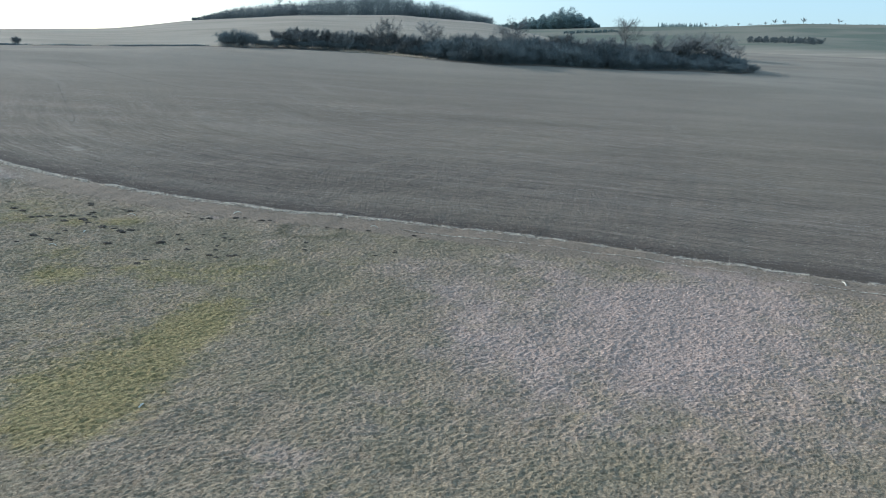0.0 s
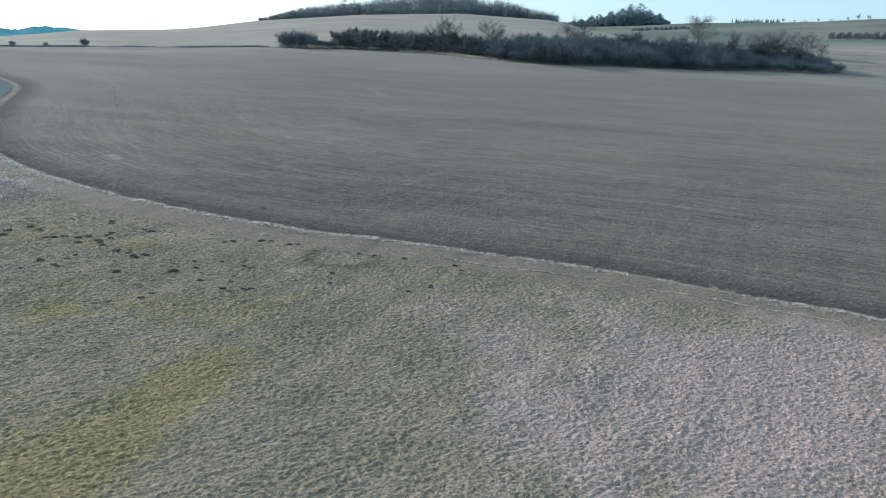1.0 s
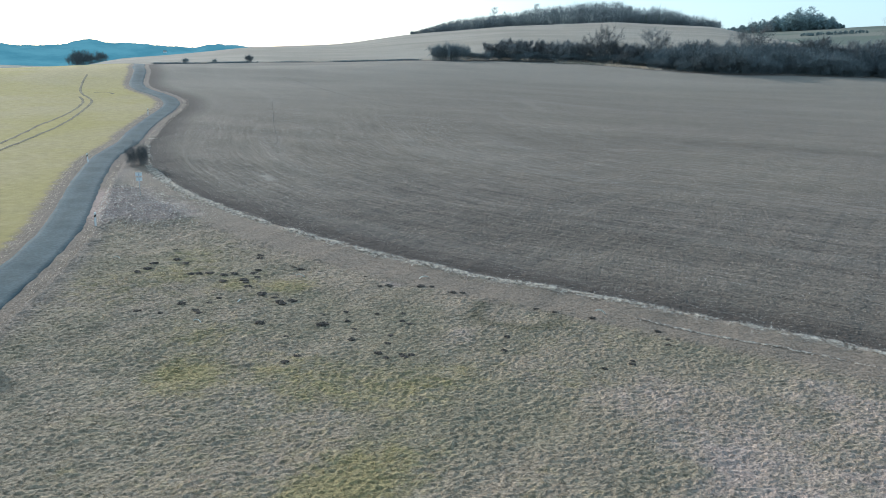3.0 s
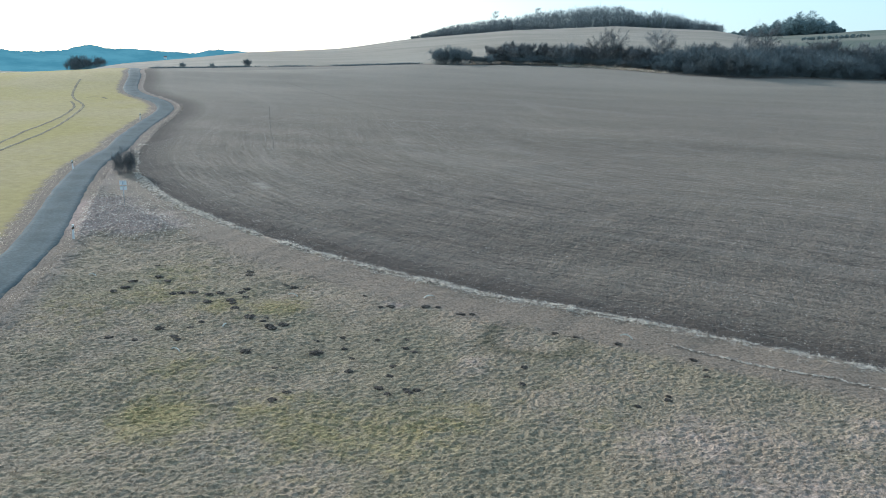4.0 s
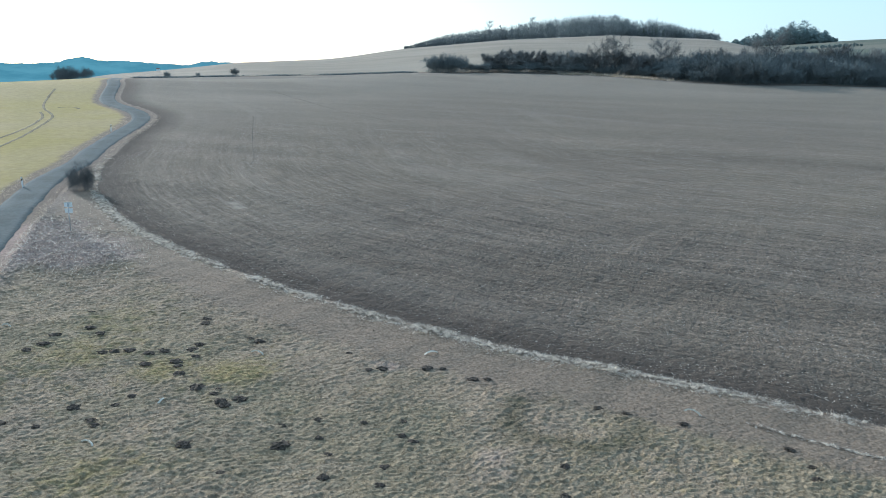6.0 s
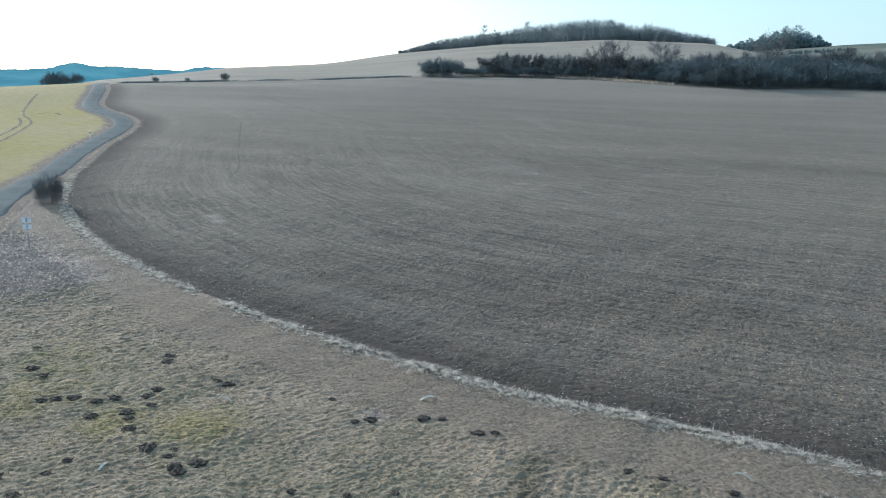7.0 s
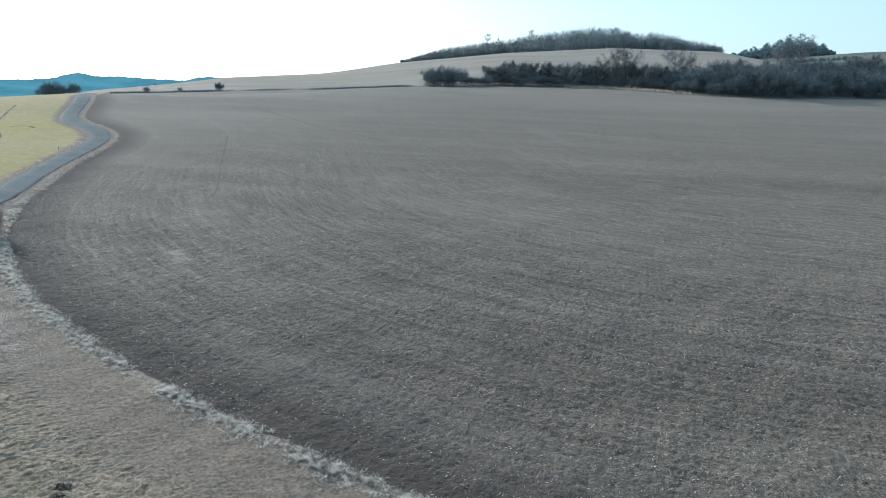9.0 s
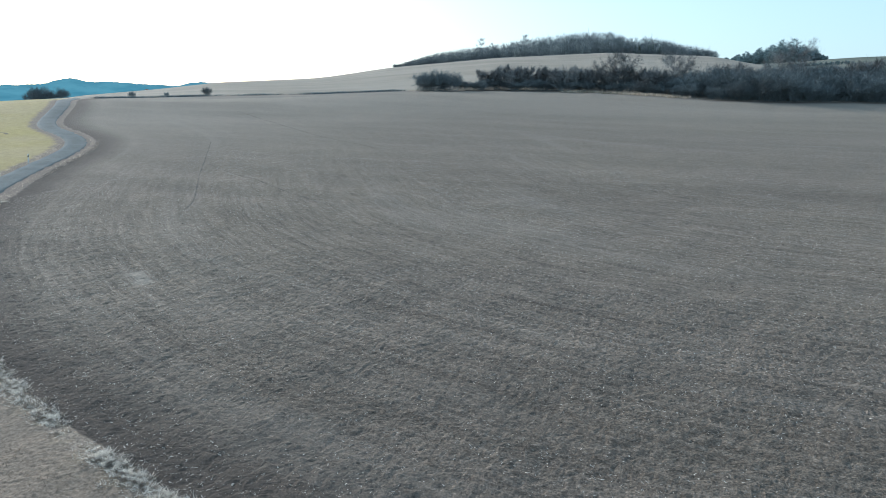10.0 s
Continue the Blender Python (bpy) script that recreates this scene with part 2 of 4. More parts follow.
def axis(lo, a, b, hi, fine, grow):
    mid = list(np.arange(a, b + fine, fine))
    for end, way, target in ((mid[-1], 1, hi), (mid[0], -1, lo)):
        s, q = fine, end
        while (target - q) * way > 0:
            s = min(s * grow, 160)
            q += way * s
            mid.append(q)
    return np.array(sorted(mid))


gx, gy = axis(-4200, -60, 32, 4200, 0.6, 1.045), axis(-500, 12, 100, 4900, 0.6, 1.045)
GX, GY = np.meshgrid(gx, gy, indexing="xy")
GA = ground_attrs(GX, GY)
GZ = land(GX.ravel(), GY.ravel())
# the field lies a little lower than its grass bank
GZ = GZ - 0.10 * np.clip(GA["field"] / 0.7, 0, 1) * (GA["far"] < 150) + 0.10 * np.exp(-((GA["field"] + 0.5) / 0.6) ** 2) * (GA["far"] < 150)


def sample(name, x, y):
    """An attribute of the ground grid, between its points."""
    a = GZ if name == "z" else GA[name]
    a = a.reshape(GX.shape)
    i = np.clip(np.searchsorted(gx, x) - 1, 0, len(gx) - 2)
    j = np.clip(np.searchsorted(gy, y) - 1, 0, len(gy) - 2)
    p, q = (x - gx[i]) / (gx[i + 1] - gx[i]), (y - gy[j]) / (gy[j + 1] - gy[j])
    return (a[j, i] * (1 - p) + a[j, i + 1] * p) * (1 - q) + (a[j + 1, i] * (1 - p) + a[j + 1, i + 1] * p) * q


def ground_z(x, y):
    return float(sample("z", np.array([x], float), np.array([y], float))[0])

# ---- materials ----
def meadow_colour(n, blade=False):
    """Winter grass: grey-green with straw, moss and bleached patches."""
    field, far = n.attr("field"), n.attr("far")
    big, mid, fine = n.noise(0.12, 4), n.noise(0.9, 5), n.noise(9.0, 4, rough=0.7)
    c = n.mix(n.step(big, 0.38, 0.62), (0.296, 0.250, 0.168), (0.330, 0.268, 0.194))
    c = n.mix(n.math("MULTIPLY", n.step(mid, 0.45, 0.7), 0.3), c, (0.228, 0.198, 0.124))
    blotch = n.noise(0.42, 5, rough=0.6)
    c = n.mix(n.step(blotch, 0.52, 0.68, 0.0, 0.35), c, (0.375, 0.315, 0.230))
    c = n.mix(n.step(blotch, 0.34, 0.46, 0.3, 0.0), c, (0.205, 0.178, 0.124))
    moss = n.step(n.math("ADD", n.attr("moss"), n.math("MULTIPLY_ADD", n.noise(1.3, 6, rough=0.75), 2.6, -1.3)), 0.1, 1.3)
    c = n.mix(n.math("MULTIPLY", moss, 0.62), c, (0.310, 0.258, 0.088))
    c = n.mix(n.math("MULTIPLY", n.attr("ring"), 0.7), c, (0.085, 0.085, 0.045))
    wob = n.math("ADD", field, n.math("MULTIPLY_ADD", mid, 2.4, -1.2))
    worn = n.math("MULTIPLY", n.step(wob, -4.6, -3.2), n.step(wob, -0.9, 0.0, 1.0, 0.0))
    c = n.mix(n.math("MULTIPLY", worn, 0.95), c, (0.240, 0.197, 0.150))
    wob2 = n.math("ADD", field, n.math("MULTIPLY_ADD", n.noise(1.9, 5, rough=0.65), 1.8, -0.9))
    rim = n.math("MULTIPLY", n.step(wob2, -0.75, -0.25), n.step(field, 0.0, 0.5, 1.0, 0.0))
    c = n.mix(n.math("MULTIPLY", rim, 0.5), c, (0.40, 0.345, 0.285))
    verge = n.step(n.attr("road"), 2.4, 3.8, 1.0, 0.0)
    c = n.mix(n.math("MULTIPLY", verge, 0.6), c, (0.235, 0.200, 0.170))
    pale = n.step(n.math("ADD", n.attr("pale"), n.math("MULTIPLY_ADD", n.noise(0.55, 5, rough=0.75), 2.0, -1.0)), 0.15, 1.15)
    c = n.mix(n.math("MULTIPLY", pale, 0.78), c, (0.470, 0.370, 0.318))
    c = n.mix(n.math("MULTIPLY_ADD", worn, -0.65, 1.0), c, n.mix(1.0, c, n.step(n.noise(4.6, 5, rough=0.75), 0.34, 0.66, 0.82, 1.14), "MULTIPLY"))
    c = n.mix(1.0, c, (1.09, 1.05, 1.07), "MULTIPLY")
    lo, hi = (0.42, 1.12) if blade else (0.40, 1.1)
    return n.mix(1.0, c, n.step(fine, 0.25, 0.75, lo, hi), "MULTIPLY")


def land_material():
    n = Nodes("land")
    field, far, crop = n.attr("field"), n.attr("far"), n.attr("crop")
    grass = meadow_colour(n)
    # ploughed field, harrowed along its border
    rows = n.join(n.math("MULTIPLY", n.attr("along"), 0.05), n.math("MULTIPLY", field, 1.0), 0.0)
    rows2 = n.join(n.math("MULTIPLY", n.attr("along"), 0.12), n.math("MULTIPLY", field, 2.6), 0.0)
    stripes, fine_rows = n.noise(1.0, 5, rows, 0.65), n.noise(1.0, 4, rows2, 0.7)
    soil = n.mix(n.step(n.math("MULTIPLY_ADD", n.math("SUBTRACT", stripes, 0.5), n.step(far, 60, 130, 1.0, 0.2), 0.5), 0.2, 0.8), (0.132, 0.110, 0.090), (0.186, 0.155, 0.126))
    soil = n.mix(n.math("MULTIPLY", n.step(n.noise(0.03, 3), 0.4, 0.65), 0.5), soil, (0.185, 0.155, 0.120))
    soil = n.mix(n.step(far, 60, 130, 1.0, 0.15), soil, n.mix(1.0, soil, n.step(fine_rows, 0.25, 0.75, 0.72, 1.28), "MULTIPLY"))
    streak = n.noise(0.06, 5, n.scaled(n.pos, (0.35, 2.2, 1.0)), 0.65)
    soil = n.mix(1.0, soil, n.step(streak, 0.3, 0.7, 0.86, 1.16), "MULTIPLY")
    soil = n.mix(1.0, soil, n.step(n.noise(11.0, 5, rough=0.8), 0.3, 0.7, 0.5, 1.5), "MULTIPLY")
    straw = n.math("MULTIPLY", n.step(n.noise(26.0, 2), 0.66, 0.74), n.step(n.noise(0.5, 3, rows, 0.6), 0.4, 0.6, 0.2, 0.9))
    soil = n.mix(n.math("MULTIPLY", straw, 0.7), soil, (0.40, 0.36, 0.29))
    scraps = n.math("MULTIPLY", n.step(n.noise(7.5, 3, rough=0.6), 0.60, 0.67), n.step(far, 30, 70, 0.25, 0.85))
    soil = n.mix(scraps, soil, (0.34, 0.30, 0.25))
    soil = n.mix(1.0, soil, n.step(n.noise(3.2, 5, rough=0.85), 0.32, 0.68, 0.70, 1.30), "MULTIPLY")
    band = n.noise(1.0, 4, n.join(n.math("MULTIPLY", n.attr("along"), 0.014), n.math("MULTIPLY", field, 0.17), 0.0), 0.6)
    soil = n.mix(n.step(band, 0.52, 0.68, 0.0, 0.28), soil, (0.250, 0.220, 0.188))
    heap = n.step(n.math("ADD", n.attr("pale"), n.math("MULTIPLY_ADD", n.noise(2.5, 4, rows2, 0.7), 1.4, -0.7)), 0.3, 0.8)
    soil = n.mix(n.math("MULTIPLY", heap, 0.5), soil, (0.40, 0.355, 0.295))
    # haze over the distant soil, painted as paler tones that grow with far
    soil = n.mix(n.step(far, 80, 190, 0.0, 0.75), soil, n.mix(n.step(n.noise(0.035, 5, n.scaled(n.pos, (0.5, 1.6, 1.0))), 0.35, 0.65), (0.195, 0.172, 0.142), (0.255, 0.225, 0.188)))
    soil = n.mix(n.step(field, 0.2, 5.0, 0.8, 0.0), soil, (0.070, 0.058, 0.050))
    # soil colour multiplied slightly darker nearby and brighter farther off
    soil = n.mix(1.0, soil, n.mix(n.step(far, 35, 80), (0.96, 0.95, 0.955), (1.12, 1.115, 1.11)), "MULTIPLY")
    edge = n.step(n.math("ADD", field, n.math("MULTIPLY_ADD", n.noise(2.2, 4), 0.8, -0.4)), -0.05, 0.12)
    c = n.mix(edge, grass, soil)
    # the green-yellow winter crop across the road
    young = n.mix(n.step(n.noise(0.045, 4), 0.35, 0.65), (0.345, 0.282, 0.108), (0.372, 0.300, 0.158))
    young = n.mix(1.0, young, n.step(n.noise(1.2, 5, rough=0.7), 0.25, 0.75, 0.85, 1.12), "MULTIPLY")
    c = n.mix(n.step(n.math("ADD", crop, n.math("MULTIPLY_ADD", n.noise(1.1, 3), 1.6, -0.8)), -0.3, 0.7), c, young)
    # stubble on the hill, and the fields beyond
    sep = n.t.nodes.new("ShaderNodeSeparateXYZ")
    n.put(sep.inputs[0], n.pos)
    beyond = n.math("MULTIPLY", n.step(far, 196, 214), n.step(field, -3.0, -0.5, 1.0, 0.0))
    beyond = n.math("MULTIPLY", beyond, n.step(crop, -4.0, -1.0, 1.0, 0.0))
    stubble = n.mix(n.step(n.noise(0.02, 5, n.scaled(n.pos, (1.0, 2.6, 1.0))), 0.35, 0.65), (0.265, 0.230, 0.186), (0.320, 0.280, 0.230))
    c = n.mix(beyond, c, stubble)
    outer = n.math("MULTIPLY", n.step(far, 640, 760), 1.0)
    meadow_far = n.mix(n.step(n.noise(0.006, 4), 0.42, 0.58), (0.115, 0.130, 0.105), (0.175, 0.170, 0.138))
    c = n.mix(outer, c, meadow_far)
    h = n.math("ADD", n.math("MULTIPLY", n.noise(14.0, 4, rough=0.7), 0.4), n.noise(5.5, 4, rough=0.65))
    n.bump(h, 1.0, 0.20)
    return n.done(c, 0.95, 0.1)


def plain_material(name, colour, rough=0.6, vary=0.15, scale=6.0, metal=0.0, spec=0.3):
    n = Nodes(name)
    k = n.step(n.noise(scale, 4), 0.3, 0.7, 1 - vary, 1 + vary)
    c = n.mix(1.0, colour, k, "MULTIPLY")
    n.bump(n.noise(scale * 6, 3), 0.2 if rough < 0.9 else 1.0, 0.01 if rough < 0.9 else 0.06)
    return n.done(c, rough, spec, metal)


def bark_material(name, dark, light):
    n = Nodes(name)
    c = n.mix(n.step(n.noise(1.1, 4), 0.3, 0.7), dark, light)
    c = n.mix(1.0, c, n.step(n.thing_random(), 0.0, 1.0, 0.75, 1.25), "MULTIPLY")
    c = n.mix(1.0, c, n.step(n.island(), 0.0, 1.0, 0.78, 1.22), "MULTIPLY")
    return n.done(c, 0.9, 0.1)


def asphalt_material():
    n = Nodes("worn_asphalt")
    across = n.attr("across")
    lane = n.math("ABSOLUTE", across)
    c = n.mix(n.step(n.noise(0.4, 4), 0.35, 0.65), (0.027, 0.050, 0.058), (0.046, 0.073, 0.082))
    worn = n.math("MULTIPLY", n.step(lane, 0.3, 0.8), n.step(lane, 0.9, 1.4, 1.0, 0.0))
    c = n.mix(n.math("MULTIPLY", worn, 0.3), c, (0.064, 0.094, 0.107))
    c = n.mix(1.0, c, n.step(n.noise(5.0, 5, rough=0.75), 0.3, 0.7, 0.75, 1.25), "MULTIPLY")
    dirt = n.step(n.math("ADD", lane, n.math("MULTIPLY_ADD", n.noise(1.4, 4), 1.2, -0.6)), 1.2, 1.7)
    c = n.mix(n.math("MULTIPLY", dirt, 0.7), c, (0.200, 0.172, 0.140))
    n.bump(n.noise(40.0, 3), 0.3, 0.01)
    return n.done(c, 0.9, 0.12)


LAND = land_material()
ASPHALT = asphalt_material()
TWIG = bark_material("bare_twigs", (0.128, 0.152, 0.157), (0.190, 0.208, 0.211))
TWIG_PALE = bark_material("pale_bare_twigs", (0.155, 0.160, 0.160), (0.240, 0.242, 0.238))
NEEDLE = bark_material("dark_needles", (0.045, 0.070, 0.050), (0.085, 0.110, 0.080))
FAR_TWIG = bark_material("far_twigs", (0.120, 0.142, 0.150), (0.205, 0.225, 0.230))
# needles with the haze of far woods mixed into their colour: paler, bluer
HAZY_NEEDLE = bark_material("hazy_needles", (0.180, 0.240, 0.246), (0.280, 0.345, 0.350))
WHITE = plain_material("white_plastic", (0.74, 0.74, 0.72), 0.45, 0.06)
BLACK = plain_material("black_plastic", (0.03, 0.03, 0.03), 0.5, 0.1)
STEEL = plain_material("galvanised_steel", (0.42, 0.43, 0.44), 0.45, 0.15, 9.0, 0.8)
SIGN_WHITE = plain_material("sign_white", (0.72, 0.75, 0.75), 0.4, 0.04)
EARTH = plain_material("fresh_earth", (0.080, 0.066, 0.054), 0.95, 0.45, 14.0)
STRAW = plain_material("bleached_stalk", (0.66, 0.62, 0.54), 0.7, 0.1)

# ---- the ground, split into its fields ----
nx, ny = len(gx), len(gy)
gv = np.column_stack([GX.ravel(), GY.ravel(), GZ])
ii, jj = np.meshgrid(np.arange(nx - 1), np.arange(ny - 1))
gf = np.column_stack([(jj * nx + ii).ravel(), (jj * nx + ii + 1).ravel(), ((jj + 1) * nx + ii + 1).ravel(), ((jj + 1) * nx + ii).ravel()])
mean = lambda key: GA[key][gf].mean(axis=1)
is_field, is_crop = mean("field") > 0, mean("crop") > 0
is_hill = ~is_field & ~is_crop & (mean("far") > 205) & (gv[gf][:, :, 1].mean(axis=1) > 150)
for name, pick, label, cat in (
    ("ground", ~is_field & ~is_crop & ~is_hill, "grey-green winter meadow with mossy and bleached patches", "meadow"),
    ("ploughed_field", is_field, "brown harrowed field with straw scraps and curving rows", "field"),
    ("crop_field", is_crop, "yellow-green winter crop field beyond the road", "field"),
    ("hill_ground", is_hill, "pale stubble hillside and far rolling fields", "hill"),
):
    used, inv = np.unique(gf[pick], return_inverse=True)
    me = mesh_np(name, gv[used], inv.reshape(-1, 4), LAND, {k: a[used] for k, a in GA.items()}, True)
    tagged(new(name, me), label, cat, kind="structure")

# ---- the lane ----
def ribbon(line, half, lift, crown=0.0, cols=9, wobble=0.0):
    """A band that follows a line over the ground."""
    tang = np.gradient(line, axis=0)
    tang /= np.linalg.norm(tang, axis=1)[:, None]
    nrm = np.column_stack([-tang[:, 1], tang[:, 0]])
    w = np.linspace(-1, 1, cols)
    rag = 1 + wobble * np.sin(np.arange(len(line)) * 1.7) * np.sin(np.arange(len(line)) * 0.43 + 1)
    p = line[:, None, :] + nrm[:, None, :] * (w[None, :, None] * half * rag[:, None, None])
    flat = p.reshape(-1, 2)
    z = sample("z", flat[:, 0], flat[:, 1]).reshape(len(line), cols)
    z = z * 0.3 + z.mean(axis=1)[:, None] * 0.7 + lift + crown * (1 - w[None, :] ** 2)
    z[:, 0] -= lift + 0.12
    z[:, -1] -= lift + 0.12
    a, b = np.meshgrid(np.arange(len(line) - 1), np.arange(cols - 1), indexing="ij")
    f = np.column_stack([(a * cols + b).ravel(), (a * cols + b + 1).ravel(), ((a + 1) * cols + b + 1).ravel(), ((a + 1) * cols + b).ravel()])[:, ::-1]
    return np.column_stack([flat, z.ravel()]), f, np.tile(w * half, len(line))


rv, rf, ra = ribbon(spline(ROAD[ROAD[:, 1] < 185], 0.7), 1.47, 0.07, 0.04, 11, 0.04)
tagged(new("road", mesh_np("road", rv, rf, ASPHALT, {"across": ra}, True)), "narrow worn asphalt lane with dirty edges", "road", kind="structure")

# ---- bare trees and shrubs ----
def grow(seed, stems, height, spread, levels, splits, thick, lean=0.25, twigs=6, twig=0.5, droop=0.0, bare=0.0, joints=3, low=0):
    """Segments (limbs) and thin twigs of a leafless tree or shrub."""
    r = np.random.default_rng(seed)
    limbs, fine = [], []

    def branch(p, d, length, rad, level):
        n = joints if level == 0 else 3
        for k in range(n):
            d = d + r.normal(0, 0.13, 3) + np.array((0, 0, 0.05 - droop * 0.1))
            d /= np.linalg.norm(d)
            q = p + d * length / n
            limbs.append((p, q, rad, rad * 0.8))
            rad *= 0.8
            if level < levels and (k > 0 or level > 0 or low) and (level > 0 or (k + 1) / n > bare):
                for _ in range(splits):
                    side = r.normal(0, 1, 3)
                    side -= d * side.dot(d)
                    side /= np.linalg.norm(side)
                    a = r.uniform(0.45, 0.95)
                    branch(q, d * math.cos(a) + side * math.sin(a), length * r.uniform(0.45, 0.72) * (3.4 / n if n > 3 else 1) * (1.25 - 0.5 * k / n), rad * 0.62, level + 1)
            if level >= levels - 1:
                for _ in range(twigs):
                    e = d * r.uniform(0.2, 1) + r.normal(0, 0.6, 3) + np.array((0, 0, 0.25))
                    e /= np.linalg.norm(e)
                    fine.append((q, q + e * twig * r.uniform(0.5, 1.3)))
            p = q

    for s in range(stems):
        a = r.uniform(0, 2 * math.pi)
        out = r.uniform(0, 1) * spread
        d = np.array((math.cos(a) * lean * r.uniform(0.2, 1.6), math.sin(a) * lean * r.uniform(0.2, 1.6), 1.0))
        base = np.array((math.cos(a) * out, math.sin(a) * out, -0.15))
        branch(base, d / np.linalg.norm(d), height * r.uniform(0.45, 0.72), thick * r.uniform(0.7, 1.2), 0)
    for _ in range(low):
        a, out = r.uniform(0, 2 * math.pi), spread * (0.3 + 1.1 * math.sqrt(r.uniform(0, 1)))
        b = np.array((math.cos(a) * out, math.sin(a) * out, r.uniform(-0.2, 0.15) * height))
        e = np.array((math.cos(a) * r.uniform(0, 0.7), math.sin(a) * r.uniform(0, 0.7), 1.0)) + r.normal(0, 0.35, 3)
        fine.append((b, b + e / np.linalg.norm(e) * height * r.uniform(0.15, 0.35)))
    return limbs, fine


def tubes(limbs):
    p0, p1 = np.array([q[0] for q in limbs]), np.array([q[1] for q in limbs])
    r0, r1 = np.array([q[2] for q in limbs]), np.array([q[3] for q in limbs])
    d = p1 - p0
    d /= np.linalg.norm(d, axis=1)[:, None] + 1e-9
    a = np.cross(d, np.where(np.abs(d[:, 2:]) < 0.9, (0, 0, 1.0), (1.0, 0, 0)))
    a /= np.linalg.norm(a, axis=1)[:, None] + 1e-9
    b = np.cross(d, a)
    ring = [(math.cos(k * 2.0944), math.sin(k * 2.0944)) for k in range(3)]
    v = np.stack([p + (a * c + b * s) * r[:, None] for p, r in ((p0, r0), (p1, r1)) for c, s in ring], axis=1).reshape(-1, 3)
    o = np.arange(len(limbs))[:, None] * 6
    return v, np.concatenate([o + np.array(q) for q in ((0, 1, 4, 3), (1, 2, 5, 4), (2, 0, 3, 5))])


def slivers(fine, width):
    p0, p1 = np.array([q[0] for q in fine]), np.array([q[1] for q in fine])
    d = p1 - p0
    s = np.cross(d, rng.normal(0, 1, d.shape))
    s *= width / (np.linalg.norm(s, axis=1)[:, None] + 1e-9)
    v = np.stack([p0 - s, p0 + s, p1], axis=1).reshape(-1, 3)
    return v, np.arange(len(v)).reshape(-1, 3)


def woody(name, seed, material, label, category, width=0.03, thin=0.02, **kw):
    """A leafless tree or shrub: limbs and crown of twigs."""
    limbs, fine = grow(seed, **kw)
    fine += [(q[0], q[1] + (q[1] - q[0]) * 0.3) for q in limbs if q[2] < thin]
    limbs = [q for q in limbs if q[2] >= thin]
    root = new(name)
    v, f = tubes(limbs)
    tagged(part("trunk" if kw["stems"] < 3 else "branchwork", mesh_np(name + "_limbs", v, f, material), root), kind="stuff" if kw["stems"] > 2 else "")
    v, f = slivers(fine, width)
    tagged(part("crown", mesh_np(name + "_crown", v, f, material), root), kind="stuff")
    return tagged(root, label, category)


def placed(proto, x, y, scale=1.0, flat=1.0, turn=None, sink=0.0):
    ob = copy_thing(proto, Matrix.Translation((x, y, ground_z(x, y) - sink)) @ pose(0, 0, 0, 0, 0, rng.uniform(0, 360) if turn is None else turn))
    ob.scale = (scale * flat, scale * flat, scale)
    return ob


def discard(ob):
    for o in (*ob.children_recursive, ob):
        bpy.data.objects.remove(o)


SHRUBS = [woody("shrub", 20 + k, TWIG, "dense leafless dark shrub in a field hedge", "shrub", 0.021, stems=11, height=4.3, spread=1.7, levels=2, splits=2, thick=0.04, lean=0.55, twigs=3, twig=0.95, low=330) for k in range(4)]
SMALL = [woody("hedge_tree", 40 + k, TWIG_PALE, "small leafless hedge tree with a brownish crown", "tree", 0.024, stems=3, height=4.6, spread=0.5, levels=3, splits=2, thick=0.07, lean=0.45, twigs=4, twig=0.7) for k in range(3)]


